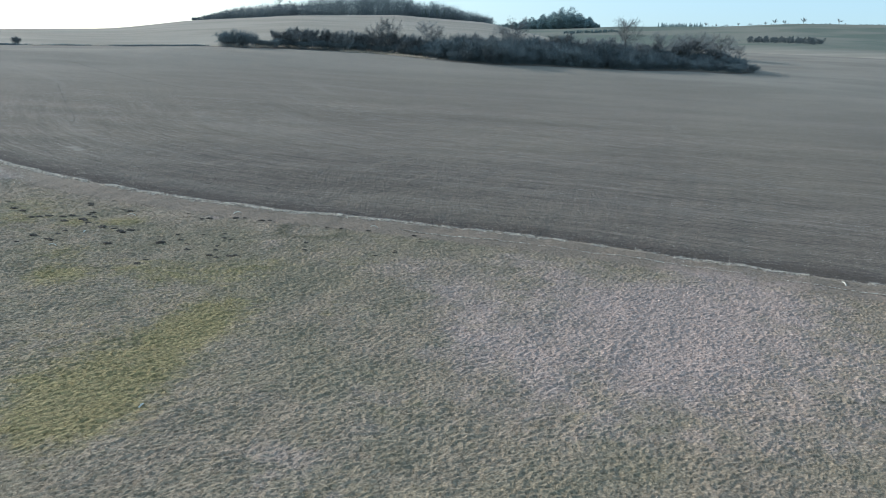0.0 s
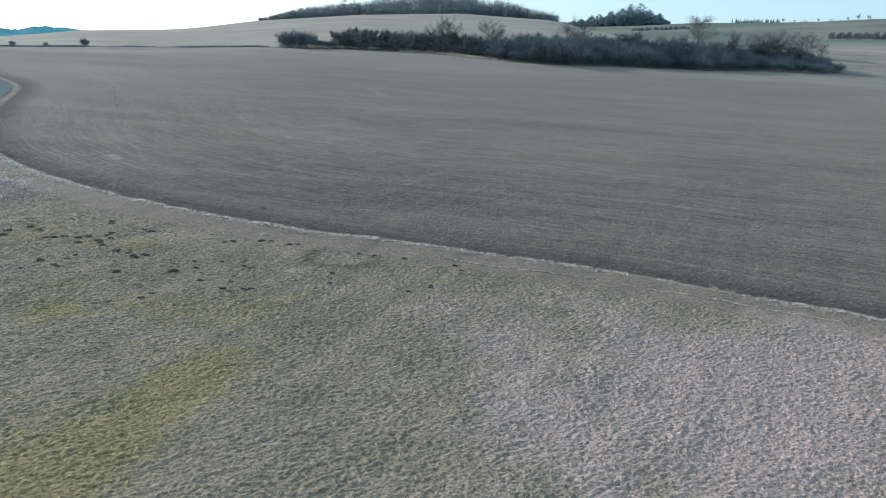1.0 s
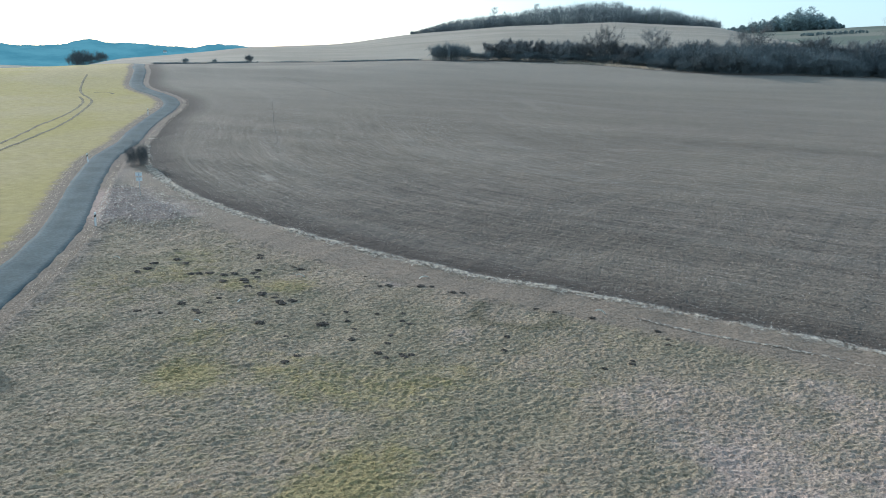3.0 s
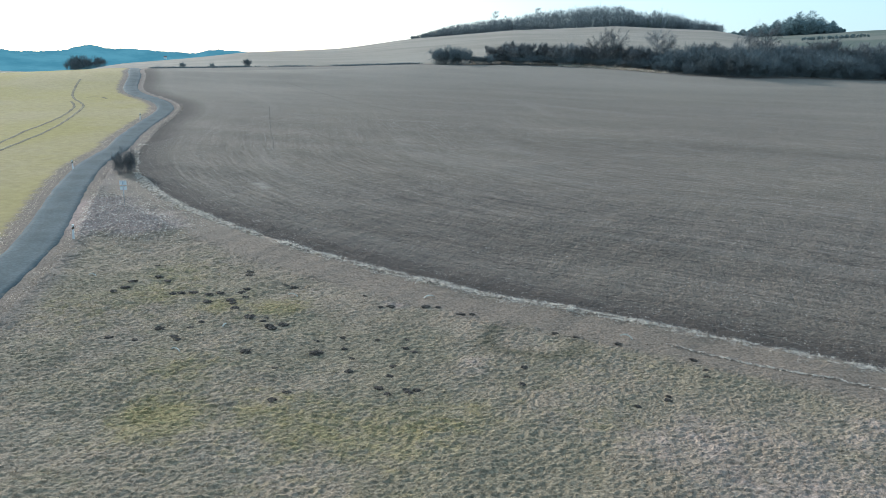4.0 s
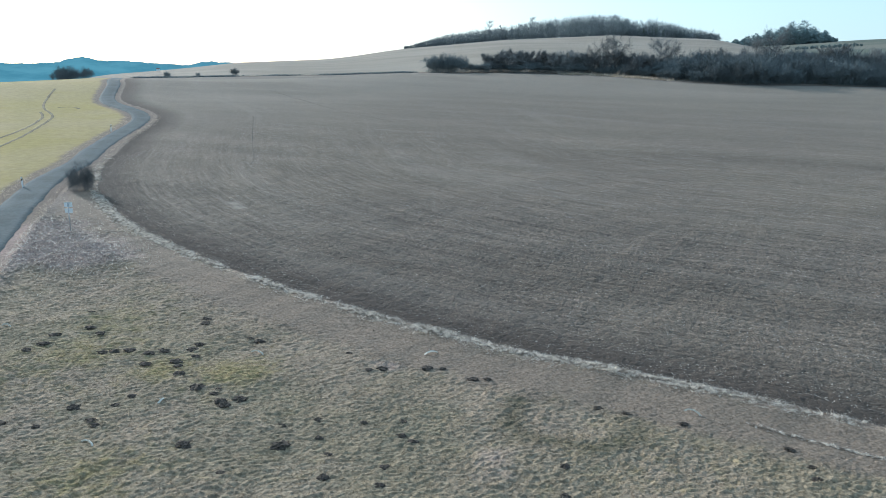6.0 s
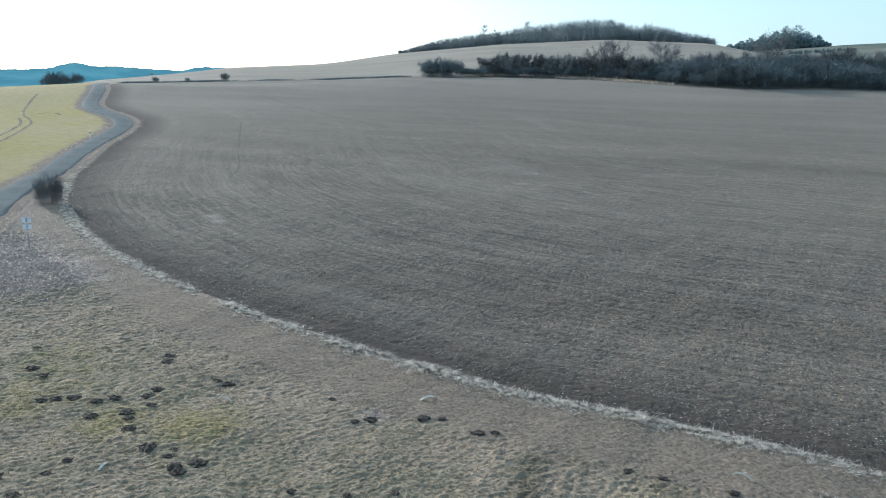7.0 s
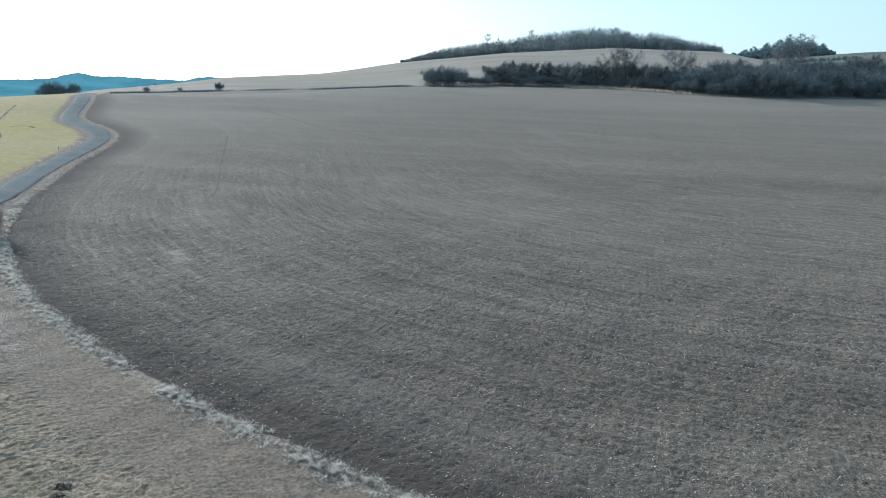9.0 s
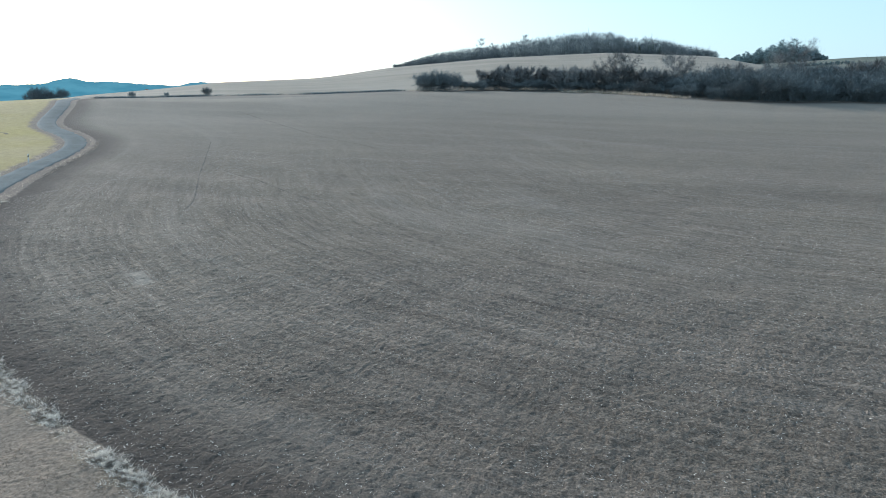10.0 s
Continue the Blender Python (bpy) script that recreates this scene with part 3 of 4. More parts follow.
def crown_tree(name, seed, h, wide, low, material, label, twig_width, branches=30, upright=0.5):
    """A bare tree: a bent tapering trunk, limbs by height, fine twigs."""
    r = np.random.default_rng(seed)
    limbs, fine = [], []
    stem = [np.array((0.0, 0.0, -0.3))]
    for k in range(1, 9):
        stem.append(np.array((stem[-1][0] + r.normal(0, 0.012) * h, stem[-1][1] + r.normal(0, 0.012) * h, h * 0.92 * k / 8)))
    for k in range(8):
        limbs.append((stem[k], stem[k + 1], h * 0.016 * (1 - k / 8.6), h * 0.016 * (1 - (k + 1) / 8.6)))
    for b in range(branches):
        # each limb reaches for a place within a rounded crown
        a, rho, tall = b * 2.4 + r.uniform(-0.4, 0.4), math.sqrt((b + 0.5) / branches), r.uniform(-0.75, 1.0)
        out = wide * rho * math.sqrt(1 - 0.75 * tall * tall)
        mid = h * (1 + low) / 2
        goal = np.array((math.cos(a) * out, math.sin(a) * out, mid + (h - mid) * tall * upright))
        u = np.clip((goal[2] - out * r.uniform(0.5, 0.9)) / h, low * 0.75, 0.9)
        q = min(u * 8 / 0.97, 7.99)
        p = stem[int(q)] * (1 - q % 1) + stem[int(q) + 1] * (q % 1)
        length = np.linalg.norm(goal - p)
        start = p
        for k in range(1, 5):
            w = k / 4
            n = start + (goal - start) * w + np.array((0, 0, 0.16 * length * math.sin(math.pi * w) * (0.4 - w))) + r.normal(0, 0.035, 3) * length
            d = (n - p) / (np.linalg.norm(n - p) + 1e-9)
            limbs.append((p, n, h * 0.005 * (1.15 - w * 0.85), h * 0.005 * (0.95 - w * 0.8)))
            for _ in range(2 + 2 * k):
                f = d + r.normal(0, 0.6, 3)
                f /= np.linalg.norm(f)
                m = p + (n - p) * r.uniform(0.2, 1)
                t = m + f * wide * r.uniform(0.16, 0.32)
                fine.append((m, t))
                for _ in range(5):
                    g = f + r.normal(0, 0.6, 3)
                    s0 = m + (t - m) * r.uniform(0.3, 1)
                    fine.append((s0, s0 + g / np.linalg.norm(g) * wide * 0.14))
            p = n
    root = new(name)
    part("trunk", mesh_np(name + "_trunk", *tubes(limbs), material), root)
    tagged(part("crown", mesh_np(name + "_crown", *slivers(fine, twig_width), material), root), kind="stuff")
    return tagged(root, label, "tree")


TALL = [crown_tree("bare_tree", 60 + k, 9.6, 4.4, 0.28, TWIG_PALE, "tall leafless tree with a spreading crown", 0.014, 34, 1.0) for k in range(2)]
OAK = crown_tree("oak", 66, 13.0, 5.6, 0.45, TWIG_PALE, "broad bare oak rising out of the thicket", 0.014, 34, 0.75)
SLIM = crown_tree("slim_tree", 71, 13.5, 3.4, 0.35, FAR_TWIG, "slender bare tree standing above the hilltop wood", 0.03, 16, 1.0)
BUSH = woody("field_bush", 75, TWIG_PALE, "dark leafless bush at the field corner by the lane", "bush", 0.006, thin=0.008, stems=22, height=2.35, spread=1.0, levels=2, splits=2, thick=0.014, lean=0.5, twigs=4, twig=0.5, low=520)

# left hedge: a rounded clump, then small trees over a low understorey
HEDGE = spline([(-64, 203), (-54.5, 206), (-36, 209), (-23, 207), (-10.7, 201), (0.5, 195.5), (12, 195), (26, 199), (39, 201.5), (64, 214), (80, 215.5), (87, 219)], 1.0)
for k in range(6):
    tagged(placed(SHRUBS[k % 4], -63.0 + k * 1.35 + rng.normal(0, 0.2), 204 + rng.normal(0, 1.0), rng.uniform(0.8, 0.98), 0.8), group="field hedge")
for k in range(28):
    x = -54 + k * 1.6 + rng.normal(0, 0.4)
    y = float(np.interp(x, HEDGE[:, 0], HEDGE[:, 1]))
    tagged(placed(SHRUBS[k % 4], x, y + rng.normal(0.3, 0.8), rng.uniform(0.42, 0.58), 1.2), group="field hedge")
    if k > 2:
        tagged(placed(SMALL[k % 3], x + rng.normal(0, 0.6), y + 1.5 + rng.normal(0, 0.8), rng.uniform(0.72, 1.02), 0.95), group="hedge trees")
# thicket, taller towards its middle and back
for k in range(120):
    x = -11 + (k // 4) * 3.32 + rng.uniform(-1.2, 1.2)
    y = float(np.interp(x, HEDGE[:, 0], HEDGE[:, 1]))
    row = k % 4
    tall = np.interp(x, (-11, 0, 10, 18, 27, 36, 44, 55, 62, 75, 88), (0.8, 1.0, 1.4, 1.15, 1.5, 1.2, 1.3, 1.1, 0.9, 0.9, 0.8))
    tagged(placed(SHRUBS[rng.integers(0, 4)], x, y - 1.6 + row * 4.2 + rng.uniform(-1, 1), tall * rng.uniform(0.7, 1.1) * (0.72, 0.95, 1.08, 1.12)[row], 1.15), group="field hedge")
for x, y, s, k in ((-18.3, 206, 0.95, 0), (-21.2, 207, 0.84, 1), (-23.6, 208, 0.66, 0), (-8.0, 207, 0.95, 1), (-5.2, 207, 0.8, 0), (17.0, 209, 1.15, 0), (13.5, 211, 0.95, 1), (70, 232, 0.9, 1)):
    placed(TALL[k], x, y, s)
placed(OAK, 51.5, 225, 1.0)
tagged(placed(TALL[1], 61.7, 225, 0.95, 1.1), "dense dark leafless tree within the thicket")
for k in range(18):
    x = 2 + k * 4.6 + rng.uniform(-1.5, 1.5)
    y = float(np.interp(x, HEDGE[:, 0], HEDGE[:, 1]))
    tagged(placed(SMALL[k % 3], x, y + rng.uniform(5, 13), rng.uniform(1.0, 1.4), 1.2), "leafless tree with a rounded crown within the thicket", group="thicket trees")
# bush at the field corner, bushes along the far border, a clump beyond the crest
placed(BUSH, -52.6, 72.9, 1.0, 0.52, sink=0.3)
for yaw, r, s in ((32.0, 223, 0.48), (34.5, 223, 0.26), (36.6, 222, 0.34)):
    tagged(placed(SHRUBS[int(yaw) % 4], CX - r * math.sin(radians(yaw)), CY + r * math.cos(radians(yaw)), s, 0.9), "small leafless bush on the far field border")
for yaw, r, s in ((43.75, 470, 1.75), (43.35, 474, 1.95), (43.0, 478, 1.8), (42.55, 482, 1.1), (42.0, 490, 1.45)):
    x, y = CX - r * math.sin(radians(yaw)), CY + r * math.cos(radians(yaw))
    tagged(placed(SHRUBS[int(s * 10) % 4], x, y, s, 0.8), "dark clump of bare trees beyond the field crest", "tree")
# a pale grove behind the hedge's end
for yaw, r, q in ((-18.4, 262, 0.55), (-19.1, 268, 0.7), (-19.8, 262, 0.8), (-20.5, 270, 0.85), (-21.2, 264, 0.85), (-21.9, 268, 0.8), (-22.6, 262, 0.75), (-23.3, 266, 0.5)):
    tagged(placed(TALL[r % 2], CX - r * math.sin(radians(yaw)), CY + r * math.cos(radians(yaw)), q, 1.2), "bare grey tree in a grove behind the hedge")
# two single trees over the hilltop wood
for yaw, r, q, k in ((13.2, 484, 0.95, 0), (10.0, 490, 1.0, 1), (12.4, 486, 0.7, 1)):
    placed(SLIM, CX - r * math.sin(radians(yaw)), CY + r * math.cos(radians(yaw)), q, 0.95)
for p in (*SHRUBS, *SMALL, *TALL, OAK, BUSH, SLIM):
    discard(p)


# ---- distance ----
def polar(yaw, r):
    yaw = np.radians(yaw)
    return CX - r * np.sin(yaw), CY + r * np.cos(yaw)


def sliver_set(base, tip, width):
    """Thin triangles from base to tip, each turned at random."""
    d = tip - base
    side = np.cross(d, rng.normal(0, 1, d.shape))
    side *= np.asarray(width)[:, None] / (np.linalg.norm(side, axis=1)[:, None] + 1e-9)
    v = np.stack([base - side, base + side, tip], axis=1).reshape(-1, 3)
    return v, np.arange(len(v)).reshape(-1, 3)


def far_wood(name, yaw, r, height, per, width, material, label, conifer=False, reach=1.0):
    """A far wood: many thin crowns with gaps."""
    x, y = polar(yaw, r)
    z = sample("z", x, y)
    n = len(x)
    t = np.repeat(np.arange(n), per)
    u = rng.uniform(0, 1, len(t)) ** 0.8
    a = rng.uniform(0, 2 * np.pi, len(t))
    h = height[t]
    wide = h * (0.20 * (1.05 - u) if conifer else 0.30 * np.sin(np.pi * np.clip(u, 0.05, 0.97)) + 0.06)
    rad = wide * np.sqrt(rng.uniform(0, 1, len(t)))
    base = np.column_stack([x[t] + rad * np.cos(a) * 0.6, y[t] + rad * np.sin(a) * 0.6, z[t] - 0.3 + u * h * 0.86])
    if conifer:
        tip = base + np.column_stack([wide * np.cos(a), wide * np.sin(a), -0.03 * h])
    else:
        tip = base + np.column_stack([rad * np.cos(a) * 0.9, rad * np.sin(a) * 0.9, h * reach * rng.uniform(0.10, 0.26, len(t))])
    v, f = sliver_set(base, tip, width * rng.uniform(0.6, 1.4, len(t)))
    tv, tf = sliver_set(np.column_stack([x, y, z - 0.5]), np.column_stack([x, y, z + height]), np.full(n, width * 0.8))
    me = mesh_np(name, np.vstack([v, tv]), np.vstack([f, tf + len(v)]), material)
    return tagged(new(name, me), label, "wood", kind="stuff")


TOPS = np.array([(-4.2, 4.05), (-3.7, 4.12), (-2.2, 4.46), (-0.2, 4.74), (1.3, 5.05), (1.8, 4.9), (2.7, 4.98), (3.9, 5.25), (5.5, 5.25), (8, 4.98), (10.1, 4.7), (12.2, 4.3), (14.4, 4.0), (16.5, 3.66), (19.1, 2.95), (19.8, 2.78)])
n = 1700
yaw = rng.uniform(-3.4, 19.6, n)
r = 484 + 110 * rng.uniform(0, 1, n) ** 1.4 * np.clip((19.9 - yaw) / 5, 0.1, 1)
zz = sample("z", *polar(yaw, r))
h = np.clip(CZ + r * np.tan(np.radians(np.interp(yaw, *TOPS.T))) - zz, 2.0, 17) * rng.uniform(0.9, 1.42, n)
far_wood("hilltop_wood", yaw, r, h, 40, 0.075, FAR_TWIG, "dark leafless wood along the top of the hill", False, 0.75)
yaw = rng.uniform(-3.0, 19.2, 500)
r = 482 + rng.uniform(0, 8, 500)
far_wood("wood_edge", yaw, r, rng.uniform(1.5, 4.5, 500) * np.clip((19.9 - yaw) / 4, 0.4, 1), 40, 0.10, FAR_TWIG, "dark brushy edge of the hilltop wood")
yaw = np.concatenate([rng.uniform(0.9, 2.3, 14), rng.uniform(-2.4, 0.9, 12)])
r = 490 + rng.uniform(0, 25, len(yaw))
far_wood("pine_group", yaw, r, np.clip(CZ + r * np.tan(np.radians(np.interp(yaw, *TOPS.T))) - sample("z", *polar(yaw, r)), 3, 14) * rng.uniform(0.75, 1, len(yaw)), 160, 0.35, NEEDLE, "dark pines at the end of the hilltop wood", True)
CONES = np.array([(-11.2, 3), (-10.6, 9), (-9.8, 18), (-8.3, 23), (-7.5, 18), (-6.5, 15), (-4.8, 9), (-3.0, 5), (-2.4, 3)])
yaw = rng.uniform(-11.1, -2.6, 620)
r = rng.uniform(1400, 1530, 620)
h = np.interp(yaw, *CONES.T) * (0.95 + 0.22 * np.sin(yaw * 9) + 0.2 * np.sin(yaw * 23 + 1) + 0.15 * np.sin(yaw * 51))
far_wood("far_hill_wood", yaw, r, h * rng.uniform(0.55, 1.5, 620), 170, 0.6, HAZY_NEEDLE, "dark mixed wood on a far hill", False, 0.35)
yaw, r = yaw[:40], r[:40]
far_wood("conifer_hill", yaw, r, np.interp(yaw, *CONES.T) * rng.uniform(1.0, 1.55, 40), 120, 0.6, HAZY_NEEDLE, "dark pines standing out of the far hill wood", True)
yaw = rng.uniform(-18.5, -15.3, 70)
far_wood("far_pines", yaw, rng.uniform(1470, 1490, 70), rng.uniform(5, 10, 70), 60, 0.7, HAZY_NEEDLE, "low dark wood on the far ridge", True)
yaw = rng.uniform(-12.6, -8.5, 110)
far_wood("far_hedge", yaw, rng.uniform(1170, 1200, 110), rng.uniform(2, 5, 110), 60, 0.35, HAZY_NEEDLE, "dark hedge across far fields")
yaw = rng.uniform(-27.0, -22.0, 260)
far_wood("far_hedge", yaw, 840 + (yaw + 20) * 6 + rng.normal(0, 14, 260), rng.uniform(1.5, 6, 260), 40, 0.25, FAR_TWIG, "bare hedge across far green fields")
yaw = rng.uniform(-30, -17, 150)
far_wood("ridge_scrub", yaw, rng.uniform(1485, 1500, 150), rng.uniform(1.5, 4.5, 150), 20, 0.4, TWIG_PALE, "thin scrub along the far ridge")


def ridge_tree(x, y, h):
    """A bare far tree with a rounded crown."""
    root = new("ridge_tree")
    root.location = (x, y, ground_z(x, y))
    limbs = [(np.array((0, 0, -0.4)), np.array((0.1, 0, h * 0.4)), h * 0.035, h * 0.028)]
    fine = []
    for k in range(9):
        a, e = rng.uniform(0, 6.28), rng.uniform(0.25, 1.3)
        d = np.array((math.cos(a) * math.cos(e), math.sin(a) * math.cos(e), math.sin(e)))
        tip = np.array((0.1, 0, h * 0.38)) + d * h * 0.42
        limbs.append((np.array((0.1, 0, h * 0.36)), tip, h * 0.02, h * 0.008))
        for _ in range(14):
            b = np.array((0.1, 0, h * 0.4)) + d * h * rng.uniform(0.12, 0.42)
            fine.append((b, b + (d + rng.normal(0, 0.6, 3)) * h * 0.17))
    part("trunk", mesh_np("ridge_trunk", *tubes(limbs), TWIG_PALE), root)
    part("crown", mesh_np("ridge_crown", *slivers(fine, 0.10 + h * 0.006), TWIG_PALE), root)
    return tagged(root, "bare rounded tree on the far ridge line", "tree", "ridge trees")


for yaw, h in ((-16.9, 9), (-17.7, 7), (-18.7, 10), (-19.4, 7), (-20.1, 6), (-20.9, 8), (-21.7, 7), (-22.7, 8), (-23.3, 13), (-23.9, 10), (-25.1, 14), (-27.3, 14)):
    x, y = polar(yaw, 1492)
    ridge_tree(float(x), float(y), h)


def blue_hills():
    """Wooded hills some kilometres off."""
    sky_line = np.array([(28, 0.5), (30, 0.95), (32.4, 1.15), (34.2, 1.18), (35.8, 0.83), (37.3, 0.87), (39.9, 0.98), (41, 0.89), (42.5, 1.08), (43.5, 0.9), (44.1, 0.64), (46.3, 0.46), (48, 0.55), (52, 0.9), (58, 0.6), (70, 0.7), (90, 0.4)])
    yaw = np.arange(27, 90, 0.05)
    top = np.interp(yaw, *sky_line.T)
    top = np.convolve(np.pad(top, 8, mode="edge"), np.ones(17) / 17, mode="valid")
    ragged = sum(a * np.convolve(rng.uniform(-1, 1, len(yaw) + w - 1), np.ones(w) / w**0.5, mode="valid") for a, w in ((0.8, 3), (1.3, 9), (1.5, 25)))
    rr = [2600, 2800, 3000, 3150, 3300, 3900]
    lift = [0, 0.18, 0.45, 0.72, 1.0, 0.2]
    rows = []
    for r, k in zip(rr, lift):
        x, y = polar(yaw, r)
        crest = CZ + 3300 * np.tan(np.radians(top)) + (ragged if k == 1.0 else 0)
        rows.append(np.column_stack([x, y, -45 + (crest + 45) * k]))
    m = len(yaw)
    a, b = np.meshgrid(np.arange(len(rr) - 1), np.arange(m - 1), indexing="ij")
    f = np.column_stack([(a * m + b).ravel(), (a * m + b + 1).ravel(), ((a + 1) * m + b + 1).ravel(), ((a + 1) * m + b).ravel()])
    q = Nodes("haze_blue_glow")
    # distance haze is painted in: blue tones that give off their own light
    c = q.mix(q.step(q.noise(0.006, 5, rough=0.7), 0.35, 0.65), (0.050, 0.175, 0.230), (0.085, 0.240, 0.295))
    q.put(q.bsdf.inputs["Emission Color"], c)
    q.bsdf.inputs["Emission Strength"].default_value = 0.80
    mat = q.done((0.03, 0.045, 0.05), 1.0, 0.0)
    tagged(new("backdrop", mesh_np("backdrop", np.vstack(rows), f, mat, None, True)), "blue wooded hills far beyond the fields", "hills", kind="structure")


blue_hills()


def far_house():
    x, y = (float(q) for q in polar(37.6, 3108))
    root = new("house")
    root.matrix_world = pose(x, y, 33, 0, 0, 30)
    bm = bmesh.new()
    bm_box(bm, (11, 8, 6), (0, 0, 3), 0.1)
    part("wall", bm_mesh("house_wall", bm, WHITE), root)
    bm = bmesh.new()
    pts = [bm.verts.new(q) for q in ((-6, -4.6, 5.7), (6, -4.6, 5.7), (6, 4.6, 5.7), (-6, 4.6, 5.7), (-6, 0, 9.3), (6, 0, 9.3))]
    for q in ((0, 1, 5, 4), (2, 3, 4, 5), (0, 4, 3), (1, 2, 5), (3, 2, 1, 0)):
        bm.faces.new([pts[i] for i in q])
    part("roof", bm_mesh("house_roof", bm, plain_material("roof_tiles", (0.25, 0.13, 0.10), 0.8)), root, "reddish gabled roof")
    tagged(root, "small white house on the far blue hills", "house")


far_house()

# ---- by the lane ----
def guide_post(x, y, lean, turn):
    """A white roadside post with a slanted black band and a reflector."""
    root = new("guide_post")
    root.matrix_world = Matrix.Translation((x, y, ground_z(x, y))) @ pose(0, 0, 0, lean, lean * 0.6, turn)

    def prism(z0, z1, grow_by=0.0, slant=0.0):
        bm = bmesh.new()
        ring = [(-0.06, -0.05), (0.06, -0.05), (0.045, 0.045), (0.0, 0.075), (-0.045, 0.045)]
        k = 1 + grow_by
        lo = [bm.verts.new((a * k, b * k, z0 + slant * a)) for a, b in ring]
        hi = [bm.verts.new((a * k, b * k, z1 + slant * a)) for a, b in ring]
        bm.faces.new(lo[::-1])
        bm.faces.new(hi)
        for i in range(5):
            bm.faces.new((lo[i], lo[(i + 1) % 5], hi[(i + 1) % 5], hi[i]))
        return bm

    part("post", bm_mesh("guide_shaft", prism(-0.15, 0.95), WHITE), root)
    part("band", bm_mesh("guide_band", prism(0.66, 0.82, 0.06, 0.8), BLACK), root, "slanted black band")
    bm = bmesh.new()
    bm_box(bm, (0.05, 0.012, 0.10), (0, -0.058, 0.74), 0.003)
    part("reflector", bm_mesh("guide_reflector", bm, plain_material("reflector", (0.12, 0.07, 0.04), 0.25)), root, "small dark reflector")
    part("cap", bm_mesh("guide_cap", prism(0.945, 0.975, 0.08), WHITE), root)
    return tagged(root, "white plastic guide post with a black band on the lane's verge", "guide post", "guide posts")


guide_post(-40.2, 53.4, 2, 25)
guide_post(-58.2, 72.4, -9, 35)
guide_post(-75.4, 103.0, 3, 40)


def small_sign(x, y):
    """Two stacked plates on a steel tube, seen from behind."""
    root = new("road_sign")
    root.matrix_world = pose(x, y, ground_z(x, y), 1, -1.5, 22)
    bm = bmesh.new()
    bmesh.ops.create_cone(bm, cap_ends=True, segments=12, radius1=0.032, radius2=0.032, depth=2.4, matrix=Matrix.Translation((0, 0, 0.95)))
    part("pole", bm_mesh("sign_pole", bm, STEEL, True), root)
    for z, w, h, mat in ((1.96, 0.52, 0.32, SIGN_WHITE), (1.56, 0.50, 0.30, SIGN_WHITE)):
        bm = bmesh.new()
        bm_box(bm, (w, 0.008, h), (0, 0.045, z), 0.003)
        plate = part("plate", bm_mesh("sign_plate", bm, mat), root, "pale weathered metal plate")
        bm = bmesh.new()
        bm_box(bm, (0.10, 0.03, 0.03), (0, 0.026, z), 0.004)
        part("bracket", bm_mesh("sign_bracket", bm, STEEL), plate)
        bm = bmesh.new()
        bm_box(bm, (w * 0.9, 0.006, 0.02), (0, 0.038, z + h * 0.38), 0.002)
        part("rim", bm_mesh("sign_rim", bm, STEEL), plate)
    return tagged(root, "small double road sign on a thin steel pole in rough grass", "road sign")


small_sign(-43.1, 61.6)


def wheel_tracks():
    q = Nodes("wheel_rut")
    c = q.mix(q.step(q.noise(0.5, 4), 0.4, 0.6), (0.120, 0.100, 0.064), (0.175, 0.15, 0.09))
    rut = q.done(q.mix(1.0, c, q.step(q.noise(6.0, 4), 0.3, 0.7, 0.8, 1.2), "MULTIPLY"), 0.95, 0.1)
    for line in ([(-62, 52), (-70, 68), (-76.8, 80.5), (-82, 90), (-86.9, 100), (-92.5, 108.6), (-96, 112.6), (-99.6, 115.8)],
                 [(-60, 50), (-68, 66.5), (-72.7, 76.6), (-76.3, 84.2), (-81.4, 94.2), (-87.5, 103.6), (-92.9, 111.2), (-97, 115.2), (-101.5, 118.6), (-106.8, 123.8), (-113.3, 131.4), (-120.3, 140.3)],
                 [(-101.3, 121), (-100.4, 122.2), (-98.4, 122), (-96.7, 120.8)]):
        v, f, _ = ribbon(spline(line, 0.8), 0.34, 0.05, -0.03, 5, 0.25)
        tagged(new("wheel_track", mesh_np("wheel_track", v, f, rut, None, True)), "dark wheel rut across the winter crop", "track", "wheel ruts", "structure")


wheel_tracks()


def field_ruts():
    soil = plain_material("pressed_soil", (0.110, 0.092, 0.076), 0.95, 0.3, 1.0)
    for line in ([(-67, 124), (-65.5, 121.5), (-60.9, 113.7), (-54.2, 102.4), (-48.3, 92.9), (-46.5, 89)],
                 [(-58, 109.5), (-56.3, 108.1), (-52, 104.8), (-47.8, 102.4), (-43, 98.5), (-36, 94)],
                 [(-82, 155), (-80, 153.6), (-69.8, 145), (-56.5, 133.5), (-44, 125)]):
        v, f, _ = ribbon(spline(line, 0.8), 0.10, 0.012, 0.0, 5, 0.8)
        tagged(new("field_rut", mesh_np("field_rut", v, f, soil, None, True)), "dark wheel rut pressed into the harrowed field", "track", "field ruts", "structure")


field_ruts()

